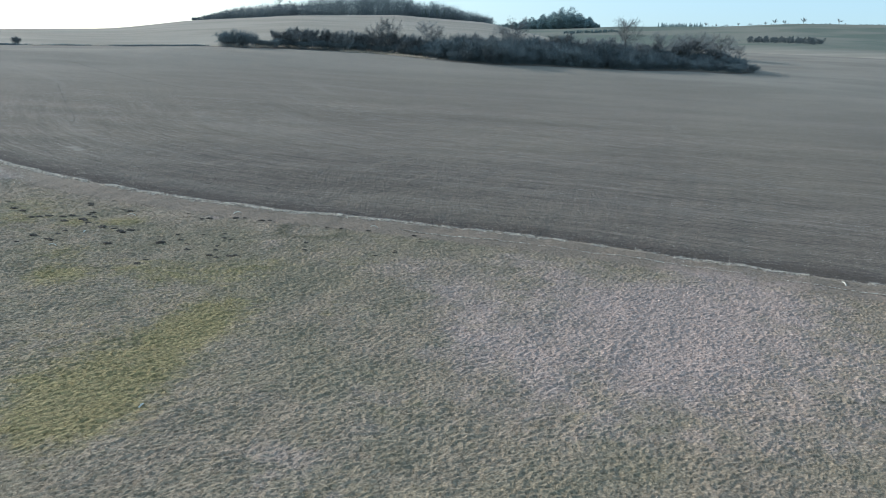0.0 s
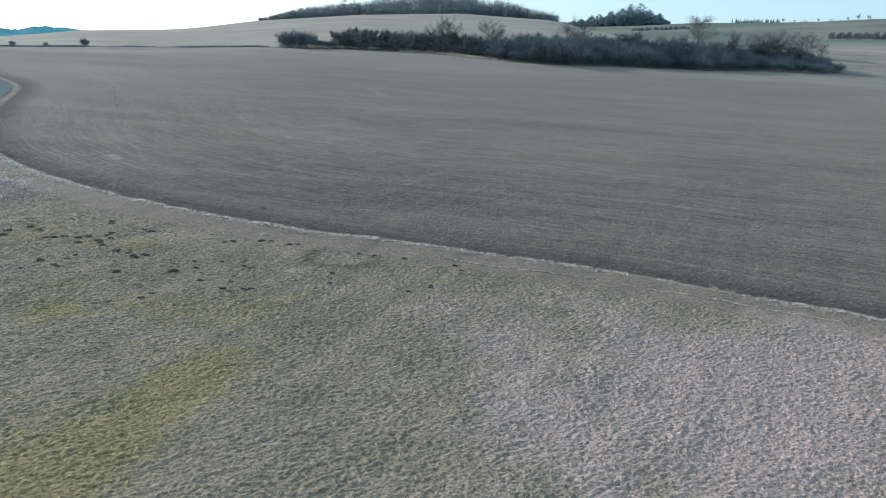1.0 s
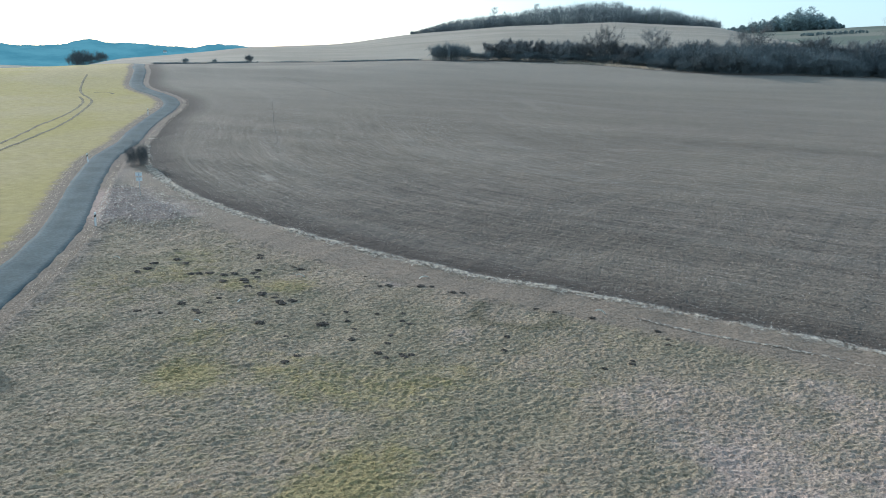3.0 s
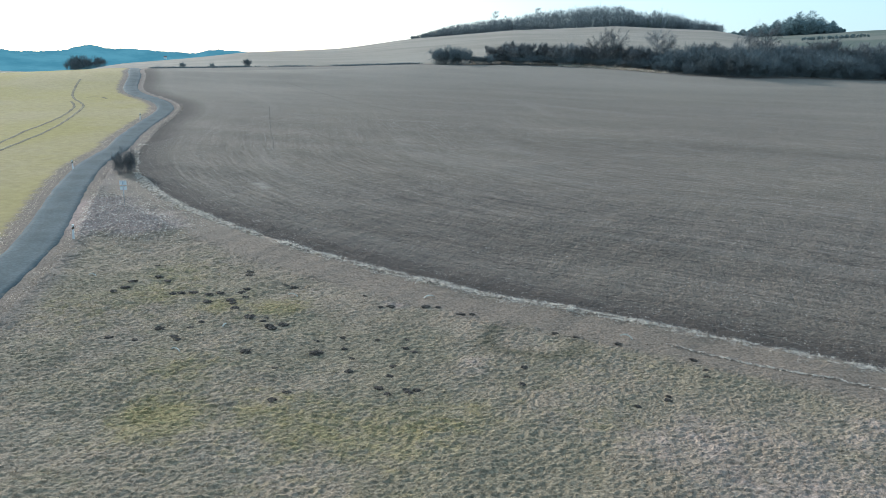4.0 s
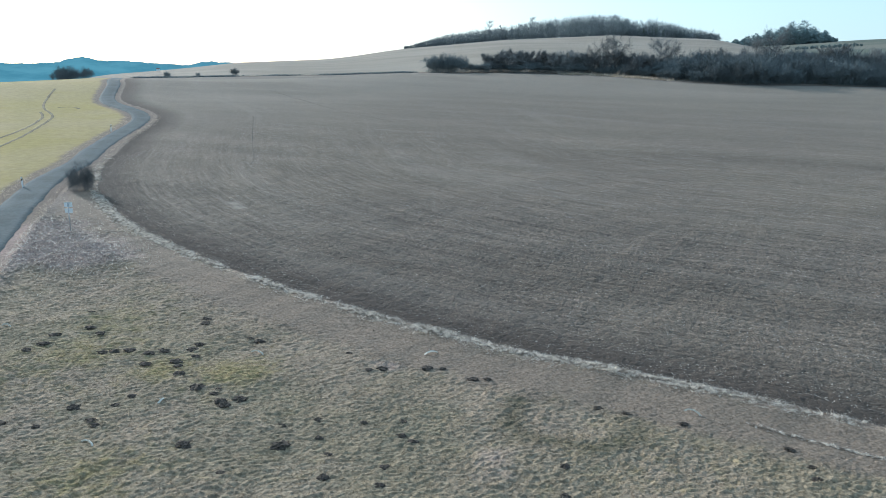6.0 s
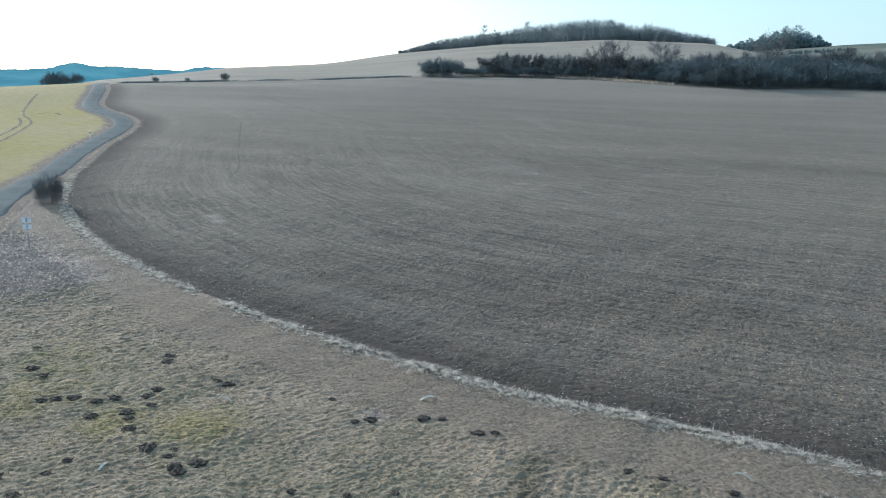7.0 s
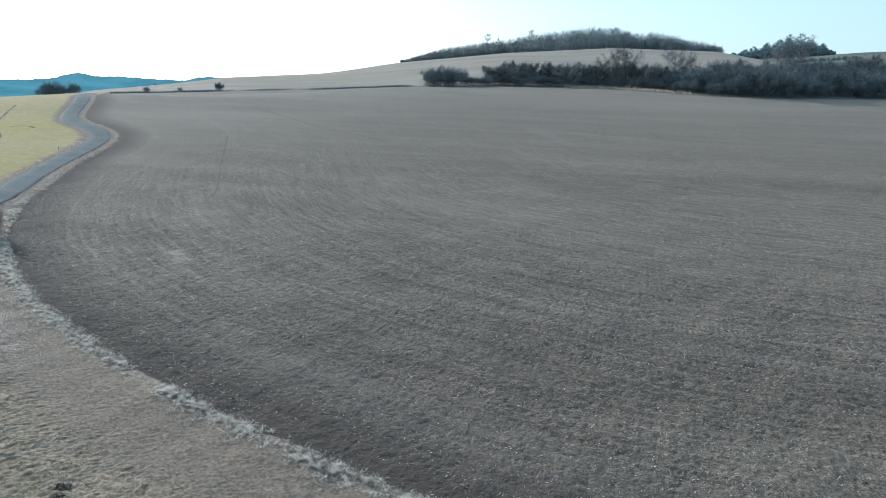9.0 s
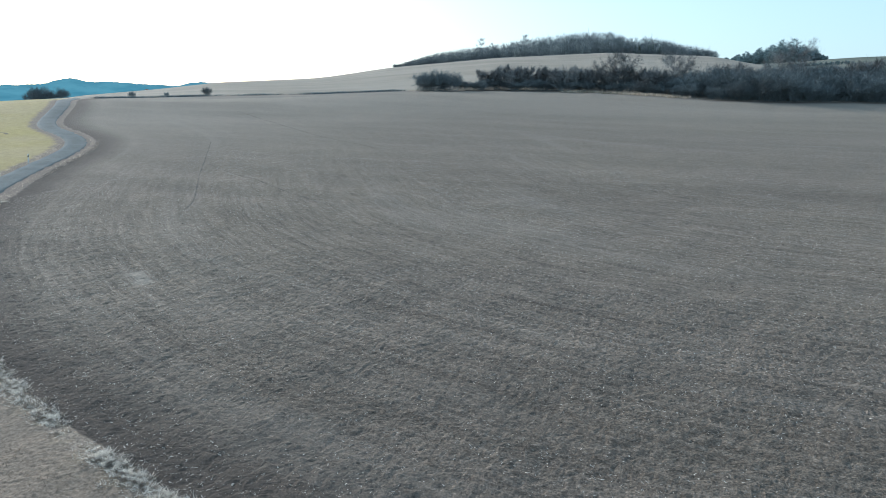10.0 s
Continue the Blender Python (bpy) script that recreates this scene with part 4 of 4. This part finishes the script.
def parked_van(x, y, turn):
    """A plain panel van by the lane, unseen, guessed from its shadow on the meadow."""
    root = new("parked_van")
    root.matrix_world = pose(x, y, ground_z(x, y), 0, 0, turn)
    paint = plain_material("grey_paint", (0.30, 0.32, 0.34), 0.35, 0.05)
    glass = plain_material("dark_glass", (0.02, 0.025, 0.03), 0.08, 0.02)
    bm = bmesh.new()
    bm_box(bm, (1.9, 3.4, 1.85), (-0.95, -1.7, 1.27), 0.06)
    bm_box(bm, (1.85, 1.1, 0.8), (-0.95, -3.9, 0.78), 0.12)
    body = part("body", bm_mesh("van_body", bm, paint), root)
    for sx in (-1.905, 0.005):
        bm = bmesh.new()
        bm_box(bm, (0.02, 0.8, 0.6), (sx, -2.85, 1.65), 0.005)
        part("window", bm_mesh("van_window", bm, glass), body)
        for sy in (-0.8, -3.7):
            bm = bmesh.new()
            bmesh.ops.create_cone(bm, cap_ends=True, segments=24, radius1=0.33, radius2=0.33, depth=0.2, matrix=Matrix.Translation((sx * 0.93 - 0.06, sy, 0.33)) @ Matrix.Rotation(math.pi / 2, 4, "Y"))
            part("wheel", bm_mesh("van_wheel", bm, BLACK), root)
    bm = bmesh.new()
    bm_box(bm, (1.6, 0.03, 0.6), (-0.95, -3.41, 1.7), 0.005)
    part("windscreen", bm_mesh("van_windscreen", bm, glass), body)
    return tagged(root, "plain grey panel van parked beside the lane", "van")


parked_van(-30.55, 35.75, -16)

# ---- loose things in the meadow ----
def molehill(x, y, size, seed):
    """A flat ragged heap of crumbled earth."""
    b = bmesh.new()
    bmesh.ops.create_icosphere(b, subdivisions=3, radius=1.0)
    for q in b.verts:
        at = q.co + Vector((seed * 3.1, seed * 1.7, 0))
        k = 1 + 0.6 * noise.noise(at * 1.6) + 0.4 * noise.noise(at * 4) + 0.3 * noise.noise(at * 9)
        crumb = 1 + 0.9 * noise.noise(at * 7)
        q.co = Vector((q.co.x * k * 1.2, q.co.y * k, max(q.co.z, -0.25) * 0.38 * crumb)) * size
    ob = new("molehill", bm_mesh("molehill", b, EARTH))
    ob.location = (x, y, ground_z(x, y) + 0.06)
    ob.rotation_euler = (0, 0, 0.3 * math.sin(seed * 1.3))
    return tagged(ob, "dark crumbly molehill in the winter meadow", "molehill", "molehills")


LARGE_MOLES = [(-30.3, 46.5), (-30.6, 47.4), (-29.9, 48.6), (-29.1, 48.3), (-27.5, 46.6), (-27.2, 46.9), (-26.6, 47.1), (-25.7, 47.1), (-25.3, 47.5), (-25.2, 46.3), (-24.3, 48.0), (-24.3, 48.5), (-24.2, 46.8), (-23.4, 45.9), (-25.9, 51.3), (-25.6, 50.8), (-22.3, 49.8), (-22.1, 45.1), (-20.7, 44.5), (-20.4, 44.3), (-20.2, 44.9), (-25.1, 42.5), (-26.4, 40.8), (-20.1, 41.6), (-30.4, 45.7), (-17.3, 42.6), (-16.4, 48.9), (-14.8, 49.6), (-12.8, 49.2)]
SMALL_MOLES = [(-31.2, 50.1), (-23.9, 46.5), (-23.8, 47.5), (-22.8, 49.9), (-21.3, 45.3), (-21.2, 44.9), (-23.8, 43.8), (-23.9, 43.1), (-23.9, 42.0), (-23.6, 41.8), (-25.3, 41.1), (-17.9, 43.7), (-16.4, 43.4), (-15.7, 42.6), (-13.8, 42.5), (-15.3, 41.4), (-13.6, 41.5), (-15.4, 44.7), (-14.2, 45.2), (-14.0, 44.4), (-13.5, 44.2), (-16.8, 48.6), (-14.2, 49.8), (-12.3, 49.4), (-18.2, 49.8), (-13.6, 40.4), (-12.6, 40.7), (-12.4, 40.5), (-13.1, 40.1), (-12.2, 40.8), (-18.2, 40.7), (-16.7, 38.9), (-16.9, 38.2), (-16.9, 44.4), (-8.1, 48.5), (-7.1, 48.4), (-8.5, 42.7), (-2.0, 47.6), (-1.5, 46.6), (-1.5, 45.9), (-3.0, 43.7), (-3.0, 43.4), (-4.1, 42.5), (-5.2, 48.2), (-8.7, 44.2)]
for k, (x, y) in enumerate(LARGE_MOLES + SMALL_MOLES):
    large = k < len(LARGE_MOLES)
    molehill(x, y, rng.uniform(0.17, 0.24) if large else rng.uniform(0.10, 0.15), k)


def dry_stalk(x, y, turn, h):
    """A bleached, bent plant stalk."""
    pts = [np.array(q) * h for q in ((0, 0, -0.05), (0.22, 0, 0.14), (0.55, 0.06, 0.24), (0.85, 0.16, 0.20), (1.05, 0.3, 0.06))]
    limbs = [(a, b, 0.042 - 0.004 * i, 0.038 - 0.004 * i) for i, (a, b) in enumerate(zip(pts, pts[1:]))]
    limbs.append((pts[2], pts[2] + np.array((-0.2, 0.1, 0.15)) * h, 0.014, 0.01))
    ob = new("dry_stalk", mesh_np("dry_stalk", *tubes(limbs), STRAW))
    ob.matrix_world = pose(x, y, ground_z(x, y) + 0.05, 0, 0, turn)
    return tagged(ob, "bleached bent plant stalk in the meadow", "plant stalk", "dry stalks")


for x, y, turn, h in ((-21.4, 48.6, 160, 0.55), (-22.7, 40.7, 150, 0.5), (-15.3, 50.9, 20, 0.5), (-4.6, 49.0, 150, 0.55), (-33.2, 47.6, 170, 0.4), (-10.3, 22.9, 60, 0.25), (-22.6, 43.6, 80, 0.4), (24.5, 42.0, 80, 0.5)):
    dry_stalk(x, y, turn, h)

# ---- grass, clods and straw ----
def grass_material(name, blade_colour=None):
    q = Nodes(name)
    c = blade_colour or meadow_colour(q, True)
    c = q.mix(1.0, c, q.step(q.island(), 0.0, 1.0, 0.7, 1.5), "MULTIPLY")
    q.thin(c, 0.35)
    return q.done(c, 0.8, 0.15)


def blades(name, x, y, height, width, lean, material, label, flat=1.0, lift=0.0):
    """Many single grass blades as one mesh."""
    z = sample("z", x, y) + lift
    a, b = rng.uniform(0, 2 * np.pi, len(x)), rng.uniform(0, 2 * np.pi, len(x))
    base = np.column_stack([x, y, z - 0.01])
    side = np.column_stack([np.cos(a), np.sin(a), np.zeros(len(x))]) * (width * rng.uniform(0.6, 1.4, len(x)))[:, None]
    out = height * lean * rng.uniform(0.3, 1.5, len(x))
    tip = base + np.column_stack([np.cos(b) * out, np.sin(b) * out, height * rng.uniform(0.5, 1.2, len(x)) * flat])
    v = np.stack([base - side, base + side, tip], axis=1).reshape(-1, 3)
    keys = {k: np.repeat(sample(k, x, y), 3) for k in ("field", "far", "moss", "pale", "ring", "road")}
    return tagged(new(name, mesh_np(name, v, np.arange(len(v)).reshape(-1, 3), material, keys)), label, "grass", kind="stuff")


def scatter(n, x0, x1, y0, y1, keep):
    x, y = rng.uniform(x0, x1, n), rng.uniform(y0, y1, n)
    k = keep(x, y)
    return x[k], y[k]


def clumped(x, y):
    """Uneven density, so that blades stand in tufts."""
    q = np.sin(x * 6.1 + 2 * np.sin(y * 3.3)) * np.sin(y * 5.7 + 2 * np.sin(x * 2.9)) + 0.7 * np.sin(x * 11.3 + y * 3.1) * np.sin(y * 12.7 - x * 2.3)
    return rng.uniform(-1.2, 1.2, len(x)) < q + 0.25


_lattice = np.random.default_rng(11).uniform(0, 1, (257, 257))
_lattice[256, :], _lattice[:, 256] = _lattice[0, :], _lattice[:, 0]


def ripple(x, y, seed):
    """Smooth random relief between 0 and 1."""
    x, y = (x + seed * 37.3) % 256, (y + seed * 91.7) % 256
    i, j = x.astype(int), y.astype(int)
    p, q = x - i, y - j
    p, q = p * p * (3 - 2 * p), q * q * (3 - 2 * q)
    return (_lattice[i, j] * (1 - p) + _lattice[i + 1, j] * p) * (1 - q) + (_lattice[i, j + 1] * (1 - p) + _lattice[i + 1, j + 1] * p) * q


def sward_height(x, y):
    """How high the laid grass stands: tufts drawn out by the wind, low on the trodden strip."""
    u, v = x * 0.97 + y * 0.24, y * 0.97 - x * 0.24
    bend = ripple(u / 0.7, v / 0.7, 8)
    tuft = np.clip(ripple(u / 0.17 + 0.8 * bend, v / 0.12, 1) * 1.3 - 0.2, 0, 1)
    fine = ripple(u / 0.08, v / 0.07 + bend, 2)
    big = ripple(u / 1.3, v / 1.0, 6)
    field = sample("field", x, y)
    worn = np.clip((-field - 2.2) / 2.0, 0.38, 1)
    rough = 1 + 2.6 * np.clip(sample("pale", x, y), 0, 1) * (x < -33)
    return (0.062 * tuft * (0.45 + 0.8 * big) + 0.045 * fine) * worn * rough


_q = Nodes("matted_grass")
SWARD = _q.done(meadow_colour(_q, True), 0.9, 0.1)
_q.bump(_q.noise(38.0, 4, rough=0.7), 0.8, 0.03)
meadow = lambda x, y: (sample("field", x, y) < 0.05) & (sample("road", x, y) > 2.0) & clumped(x, y) & (rng.uniform(0, 1, len(x)) < np.where(sample("field", x, y) > -3.6, 0.4, 1.0))
x, y = scatter(420000, -40, 26, 13, 57, meadow)
blades("meadow_grass", x, y, 0.05 + 0.09 * rng.uniform(0, 1, len(x)) ** 2, 0.011, 1.2, grass_material("grass_blades"), "short tufted winter grass, grey-green and straw", 1.0, 0.02 + sward_height(x, y))
_q = Nodes("bleached_grass")
_c = _q.mix(_q.step(_q.noise(1.2, 4), 0.35, 0.65), (0.38, 0.32, 0.250), (0.60, 0.525, 0.43))
_c = _q.mix(1.0, _c, _q.step(_q.island(), 0.0, 1.0, 0.55, 1.5), "MULTIPLY")
_q.thin(_c, 0.5)
BLEACHED = _q.done(_c, 0.8, 0.15)
_q = Nodes("rim_straw")
_c = _q.mix(_q.step(_q.noise(4.5, 3), 0.36, 0.6), (0.24, 0.205, 0.17), (0.84, 0.775, 0.685))
_c = _q.mix(1.0, _c, _q.step(_q.island(), 0.0, 1.0, 0.7, 1.12), "MULTIPLY")
_q.thin(_c, 0.4)
RIM = _q.done(_c, 0.8, 0.15)


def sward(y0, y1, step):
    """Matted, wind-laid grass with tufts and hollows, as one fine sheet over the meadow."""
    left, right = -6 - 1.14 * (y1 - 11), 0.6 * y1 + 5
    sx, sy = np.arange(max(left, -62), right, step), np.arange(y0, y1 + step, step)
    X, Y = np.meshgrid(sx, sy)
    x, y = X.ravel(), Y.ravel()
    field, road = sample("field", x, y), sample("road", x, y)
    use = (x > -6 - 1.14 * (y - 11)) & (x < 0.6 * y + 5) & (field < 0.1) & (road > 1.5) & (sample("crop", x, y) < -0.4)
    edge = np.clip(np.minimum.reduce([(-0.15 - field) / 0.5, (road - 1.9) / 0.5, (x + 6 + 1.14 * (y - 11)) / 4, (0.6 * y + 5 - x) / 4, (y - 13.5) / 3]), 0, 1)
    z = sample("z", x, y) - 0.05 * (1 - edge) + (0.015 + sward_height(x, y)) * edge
    m = len(sx)
    a, b = np.meshgrid(np.arange(len(sy) - 1), np.arange(m - 1), indexing="ij")
    f = np.column_stack([(a * m + b).ravel(), (a * m + b + 1).ravel(), ((a + 1) * m + b + 1).ravel(), ((a + 1) * m + b).ravel()])
    f = f[use[f].all(axis=1)]
    used, inv = np.unique(f, return_inverse=True)
    keys = {k: sample(k, x[used], y[used]) for k in ("field", "far", "moss", "pale", "ring", "road")}
    me = mesh_np("matted_grass", np.column_stack([x, y, z])[used], inv.reshape(-1, 4), SWARD, keys)
    tagged(new("matted_grass", me), "matted winter grass with low tufts and hollows", "grass", kind="stuff")


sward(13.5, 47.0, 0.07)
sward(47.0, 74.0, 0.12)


def tilth(y0, y1, step):
    """Harrowed soil with crumbs and shallow rows, as one fine sheet over the near field."""
    sx, sy = np.arange(-62, 36, step), np.arange(y0, y1, step)
    X, Y = np.meshgrid(sx, sy)
    x, y = X.ravel(), Y.ravel()
    field = sample("field", x, y)
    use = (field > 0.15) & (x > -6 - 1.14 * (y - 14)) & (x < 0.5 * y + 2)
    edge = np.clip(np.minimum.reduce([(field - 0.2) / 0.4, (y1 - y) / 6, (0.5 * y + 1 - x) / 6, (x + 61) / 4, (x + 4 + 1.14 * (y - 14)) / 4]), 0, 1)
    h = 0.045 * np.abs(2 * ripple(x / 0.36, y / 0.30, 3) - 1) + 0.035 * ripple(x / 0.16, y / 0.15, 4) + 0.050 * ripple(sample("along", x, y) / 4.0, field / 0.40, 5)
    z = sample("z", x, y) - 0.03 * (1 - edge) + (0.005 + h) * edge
    m = len(sx)
    a, b = np.meshgrid(np.arange(len(sy) - 1), np.arange(m - 1), indexing="ij")
    f = np.column_stack([(a * m + b).ravel(), (a * m + b + 1).ravel(), ((a + 1) * m + b + 1).ravel(), ((a + 1) * m + b).ravel()])
    f = f[use[f].all(axis=1)]
    used, inv = np.unique(f, return_inverse=True)
    keys = {k: sample(k, x[used], y[used]) for k in GA}
    me = mesh_np("tilled_soil", np.column_stack([x, y, z])[used], inv.reshape(-1, 4), LAND, keys)
    tagged(new("tilled_soil", me), "crumbly harrowed brown soil in shallow rows", "soil", kind="stuff")


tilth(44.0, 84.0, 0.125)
# the dry rim between meadow and field
seg = EDGE[(EDGE[:, 0] > -80) & (EDGE[:, 0] < 45)]
seg = spline(seg[seg[:, 1] < 88], 0.4)
run = np.arange(len(seg))
dense = np.clip(ripple(run / 9.0, run * 0 + 3, 7) * 1.5 + ripple(run / 2.2, run * 0 + 5, 9) - 0.75, 0.12, 1) ** 1.3 * np.interp(seg[:, 0], (-60, -50, -12, 2), (0.12, 1.0, 0.9, 0.32))
i = rng.choice(len(seg), 1900, p=dense / dense.sum())
cx, cy = seg[i, 0] + rng.normal(0, 0.12, len(i)), seg[i, 1] + rng.normal(0, 0.12, len(i))
tang = np.gradient(seg, axis=0)[i]
tang /= np.linalg.norm(tang, axis=1)[:, None]
side = rng.normal(0.25, 0.22, len(i))
side = np.where(sample("field", cx - tang[:, 1] * side, cy + tang[:, 0] * side) < sample("field", cx, cy), side, -side)
cx, cy = cx - tang[:, 1] * side, cy + tang[:, 0] * side
t = np.repeat(np.arange(len(i)), 40)
x, y = cx[t] + rng.normal(0, 0.13, len(t)), cy[t] + rng.normal(0, 0.13, len(t))
keep = (sample("road", x, y) > 1.9) & (sample("field", x, y) < 0.35)
blades("rim_grass", x[keep], y[keep], 0.10 + 0.14 * rng.uniform(0, 1, keep.sum()), 0.012, 1.0, RIM, "clumps of bleached long grass along the field border", 0.55, 0.02)
# a pale trodden rut along the field side of the meadow
_l = spline([(-3, 48.9), (1.5, 47.9), (3.9, 47.6), (7.6, 46.8), (16, 44.1), (27, 40.2), (40, 35)], 0.1)
_i = rng.integers(0, len(_l), 9500)
_keep = rng.uniform(-1.6, 1.2, 9500) < np.sin(_i * 0.045) + np.sin(_i * 0.019 + 1) - 0.6 * (_i < 40)
_x, _y = _l[_i, 0] + rng.normal(0, 0.06, 9500), _l[_i, 1] + rng.normal(0, 0.06, 9500)
blades("trodden_grass", _x[_keep], _y[_keep], np.full(_keep.sum(), 0.07), 0.016, 1.6, RIM, "pale trodden grass in a rut beside the field", 0.5, 0.06)
# rough bleached grass round the sign and on the verges
rough = lambda x, y: (sample("field", x, y) < 0) & (sample("crop", x, y) < -0.5) & (sample("road", x, y) > 1.9) & (rng.uniform(0, 1, len(x)) < np.clip(sample("pale", x, y), 0.06, 1)) & clumped(x, y)
x, y = scatter(170000, -52, -33, 50, 72, rough)
blades("rough_grass", x, y, 0.05 + 0.09 * rng.uniform(0, 1, len(x)) ** 2, 0.012, 1.3, RIM, "rough bleached grass between lane and field", 1.0, 0.02 + sward_height(x, y))
verge = lambda x, y: (np.abs(sample("road", x, y) - 2.1) < 0.5) & clumped(x, y)
x, y = scatter(200000, -84, -33, 36, 120, verge)
blades("verge_grass", x, y, np.full(len(x), 0.12), 0.016, 1.2, BLEACHED, "dry grass on the lane's verge")
# dry grass along the hedge's foot and on the far border
for name, line, count, tall in (("hedge_foot_grass", [(-31, 204.5), (-23, 202.6), (-10.7, 196), (-3, 192.5)], 2200, 0.6), ("border_grass", [(-141, 188), (-128, 199.5), (-118, 206.5), (-98, 211.5), (-80, 213.5), (-66, 205.5)], 9000, 0.5)):
    q = spline(line, 0.3)
    i = rng.integers(0, len(q), count)
    keep = rng.uniform(-1.6, 1.6, count) < np.sin(i * 0.11) + np.sin(i * 0.037)
    x, y = q[i, 0] + rng.normal(0, 0.4, count), q[i, 1] + rng.normal(0, 0.5, count)
    blades(name, x[keep], y[keep], np.full(keep.sum(), tall), 0.06, 0.6, BLEACHED if tall > 0.55 else TWIG, "tall bleached grass along the field's far side")


def clods(n):
    """Crumbs of harrowed soil as one mesh."""
    tilled = lambda x, y: (sample("field", x, y) > 0.05) & (rng.uniform(0, 1, len(x)) < np.clip(1.25 - (y - 50) / 60, 0.12, 1))
    x, y = scatter(n, -60, 34, 44, 112, tilled)
    z = sample("z", x, y) + 0.05
    s = np.clip(rng.lognormal(-3.6, 0.4, len(x)), 0.012, 0.07)
    a = rng.uniform(0, 2 * np.pi, len(x))
    pts = [np.column_stack([x + s * np.cos(a + k * 2.0944) * rng.uniform(0.8, 1.6, len(x)), y + s * np.sin(a + k * 2.0944) * rng.uniform(0.8, 1.3, len(x)), z - 0.01]) for k in range(3)]
    top = np.column_stack([x, y, z + s * rng.uniform(0.3, 0.8, len(x))])
    v = np.stack([*pts, top], axis=1).reshape(-1, 3)
    o = np.arange(len(x))[:, None] * 4
    f = np.concatenate([o + np.array(q) for q in ((0, 1, 3), (1, 2, 3), (2, 0, 3))])
    q = Nodes("soil_crumbs")
    c = q.mix(q.step(q.noise(0.25, 4), 0.35, 0.65), (0.120, 0.099, 0.080), (0.205, 0.170, 0.138))
    c = q.mix(1.0, c, q.step(q.island(), 0.0, 1.0, 0.5, 1.9), "MULTIPLY")
    tagged(new("soil_clods", mesh_np("soil_clods", v, f, q.done(c, 0.95, 0.1))), "loose brown clods of harrowed soil", "soil", kind="stuff")


clods(70000)
strewn = lambda x, y: (sample("field", x, y) > 0.3) & (rng.uniform(-2.6, 2.0, len(x)) < np.sin(sample("field", x, y) * 1.1 + np.sin(x * 0.2)) + np.sin(sample("field", x, y) * 0.37 + 1))
x, y = scatter(300000, -62, 36, 46, 118, strewn)
blades("straw_scraps", x, y, np.full(len(x), 0.085), 0.016, 1.1, RIM, "pale straw scraps strewn over the field", 0.3, 0.07)
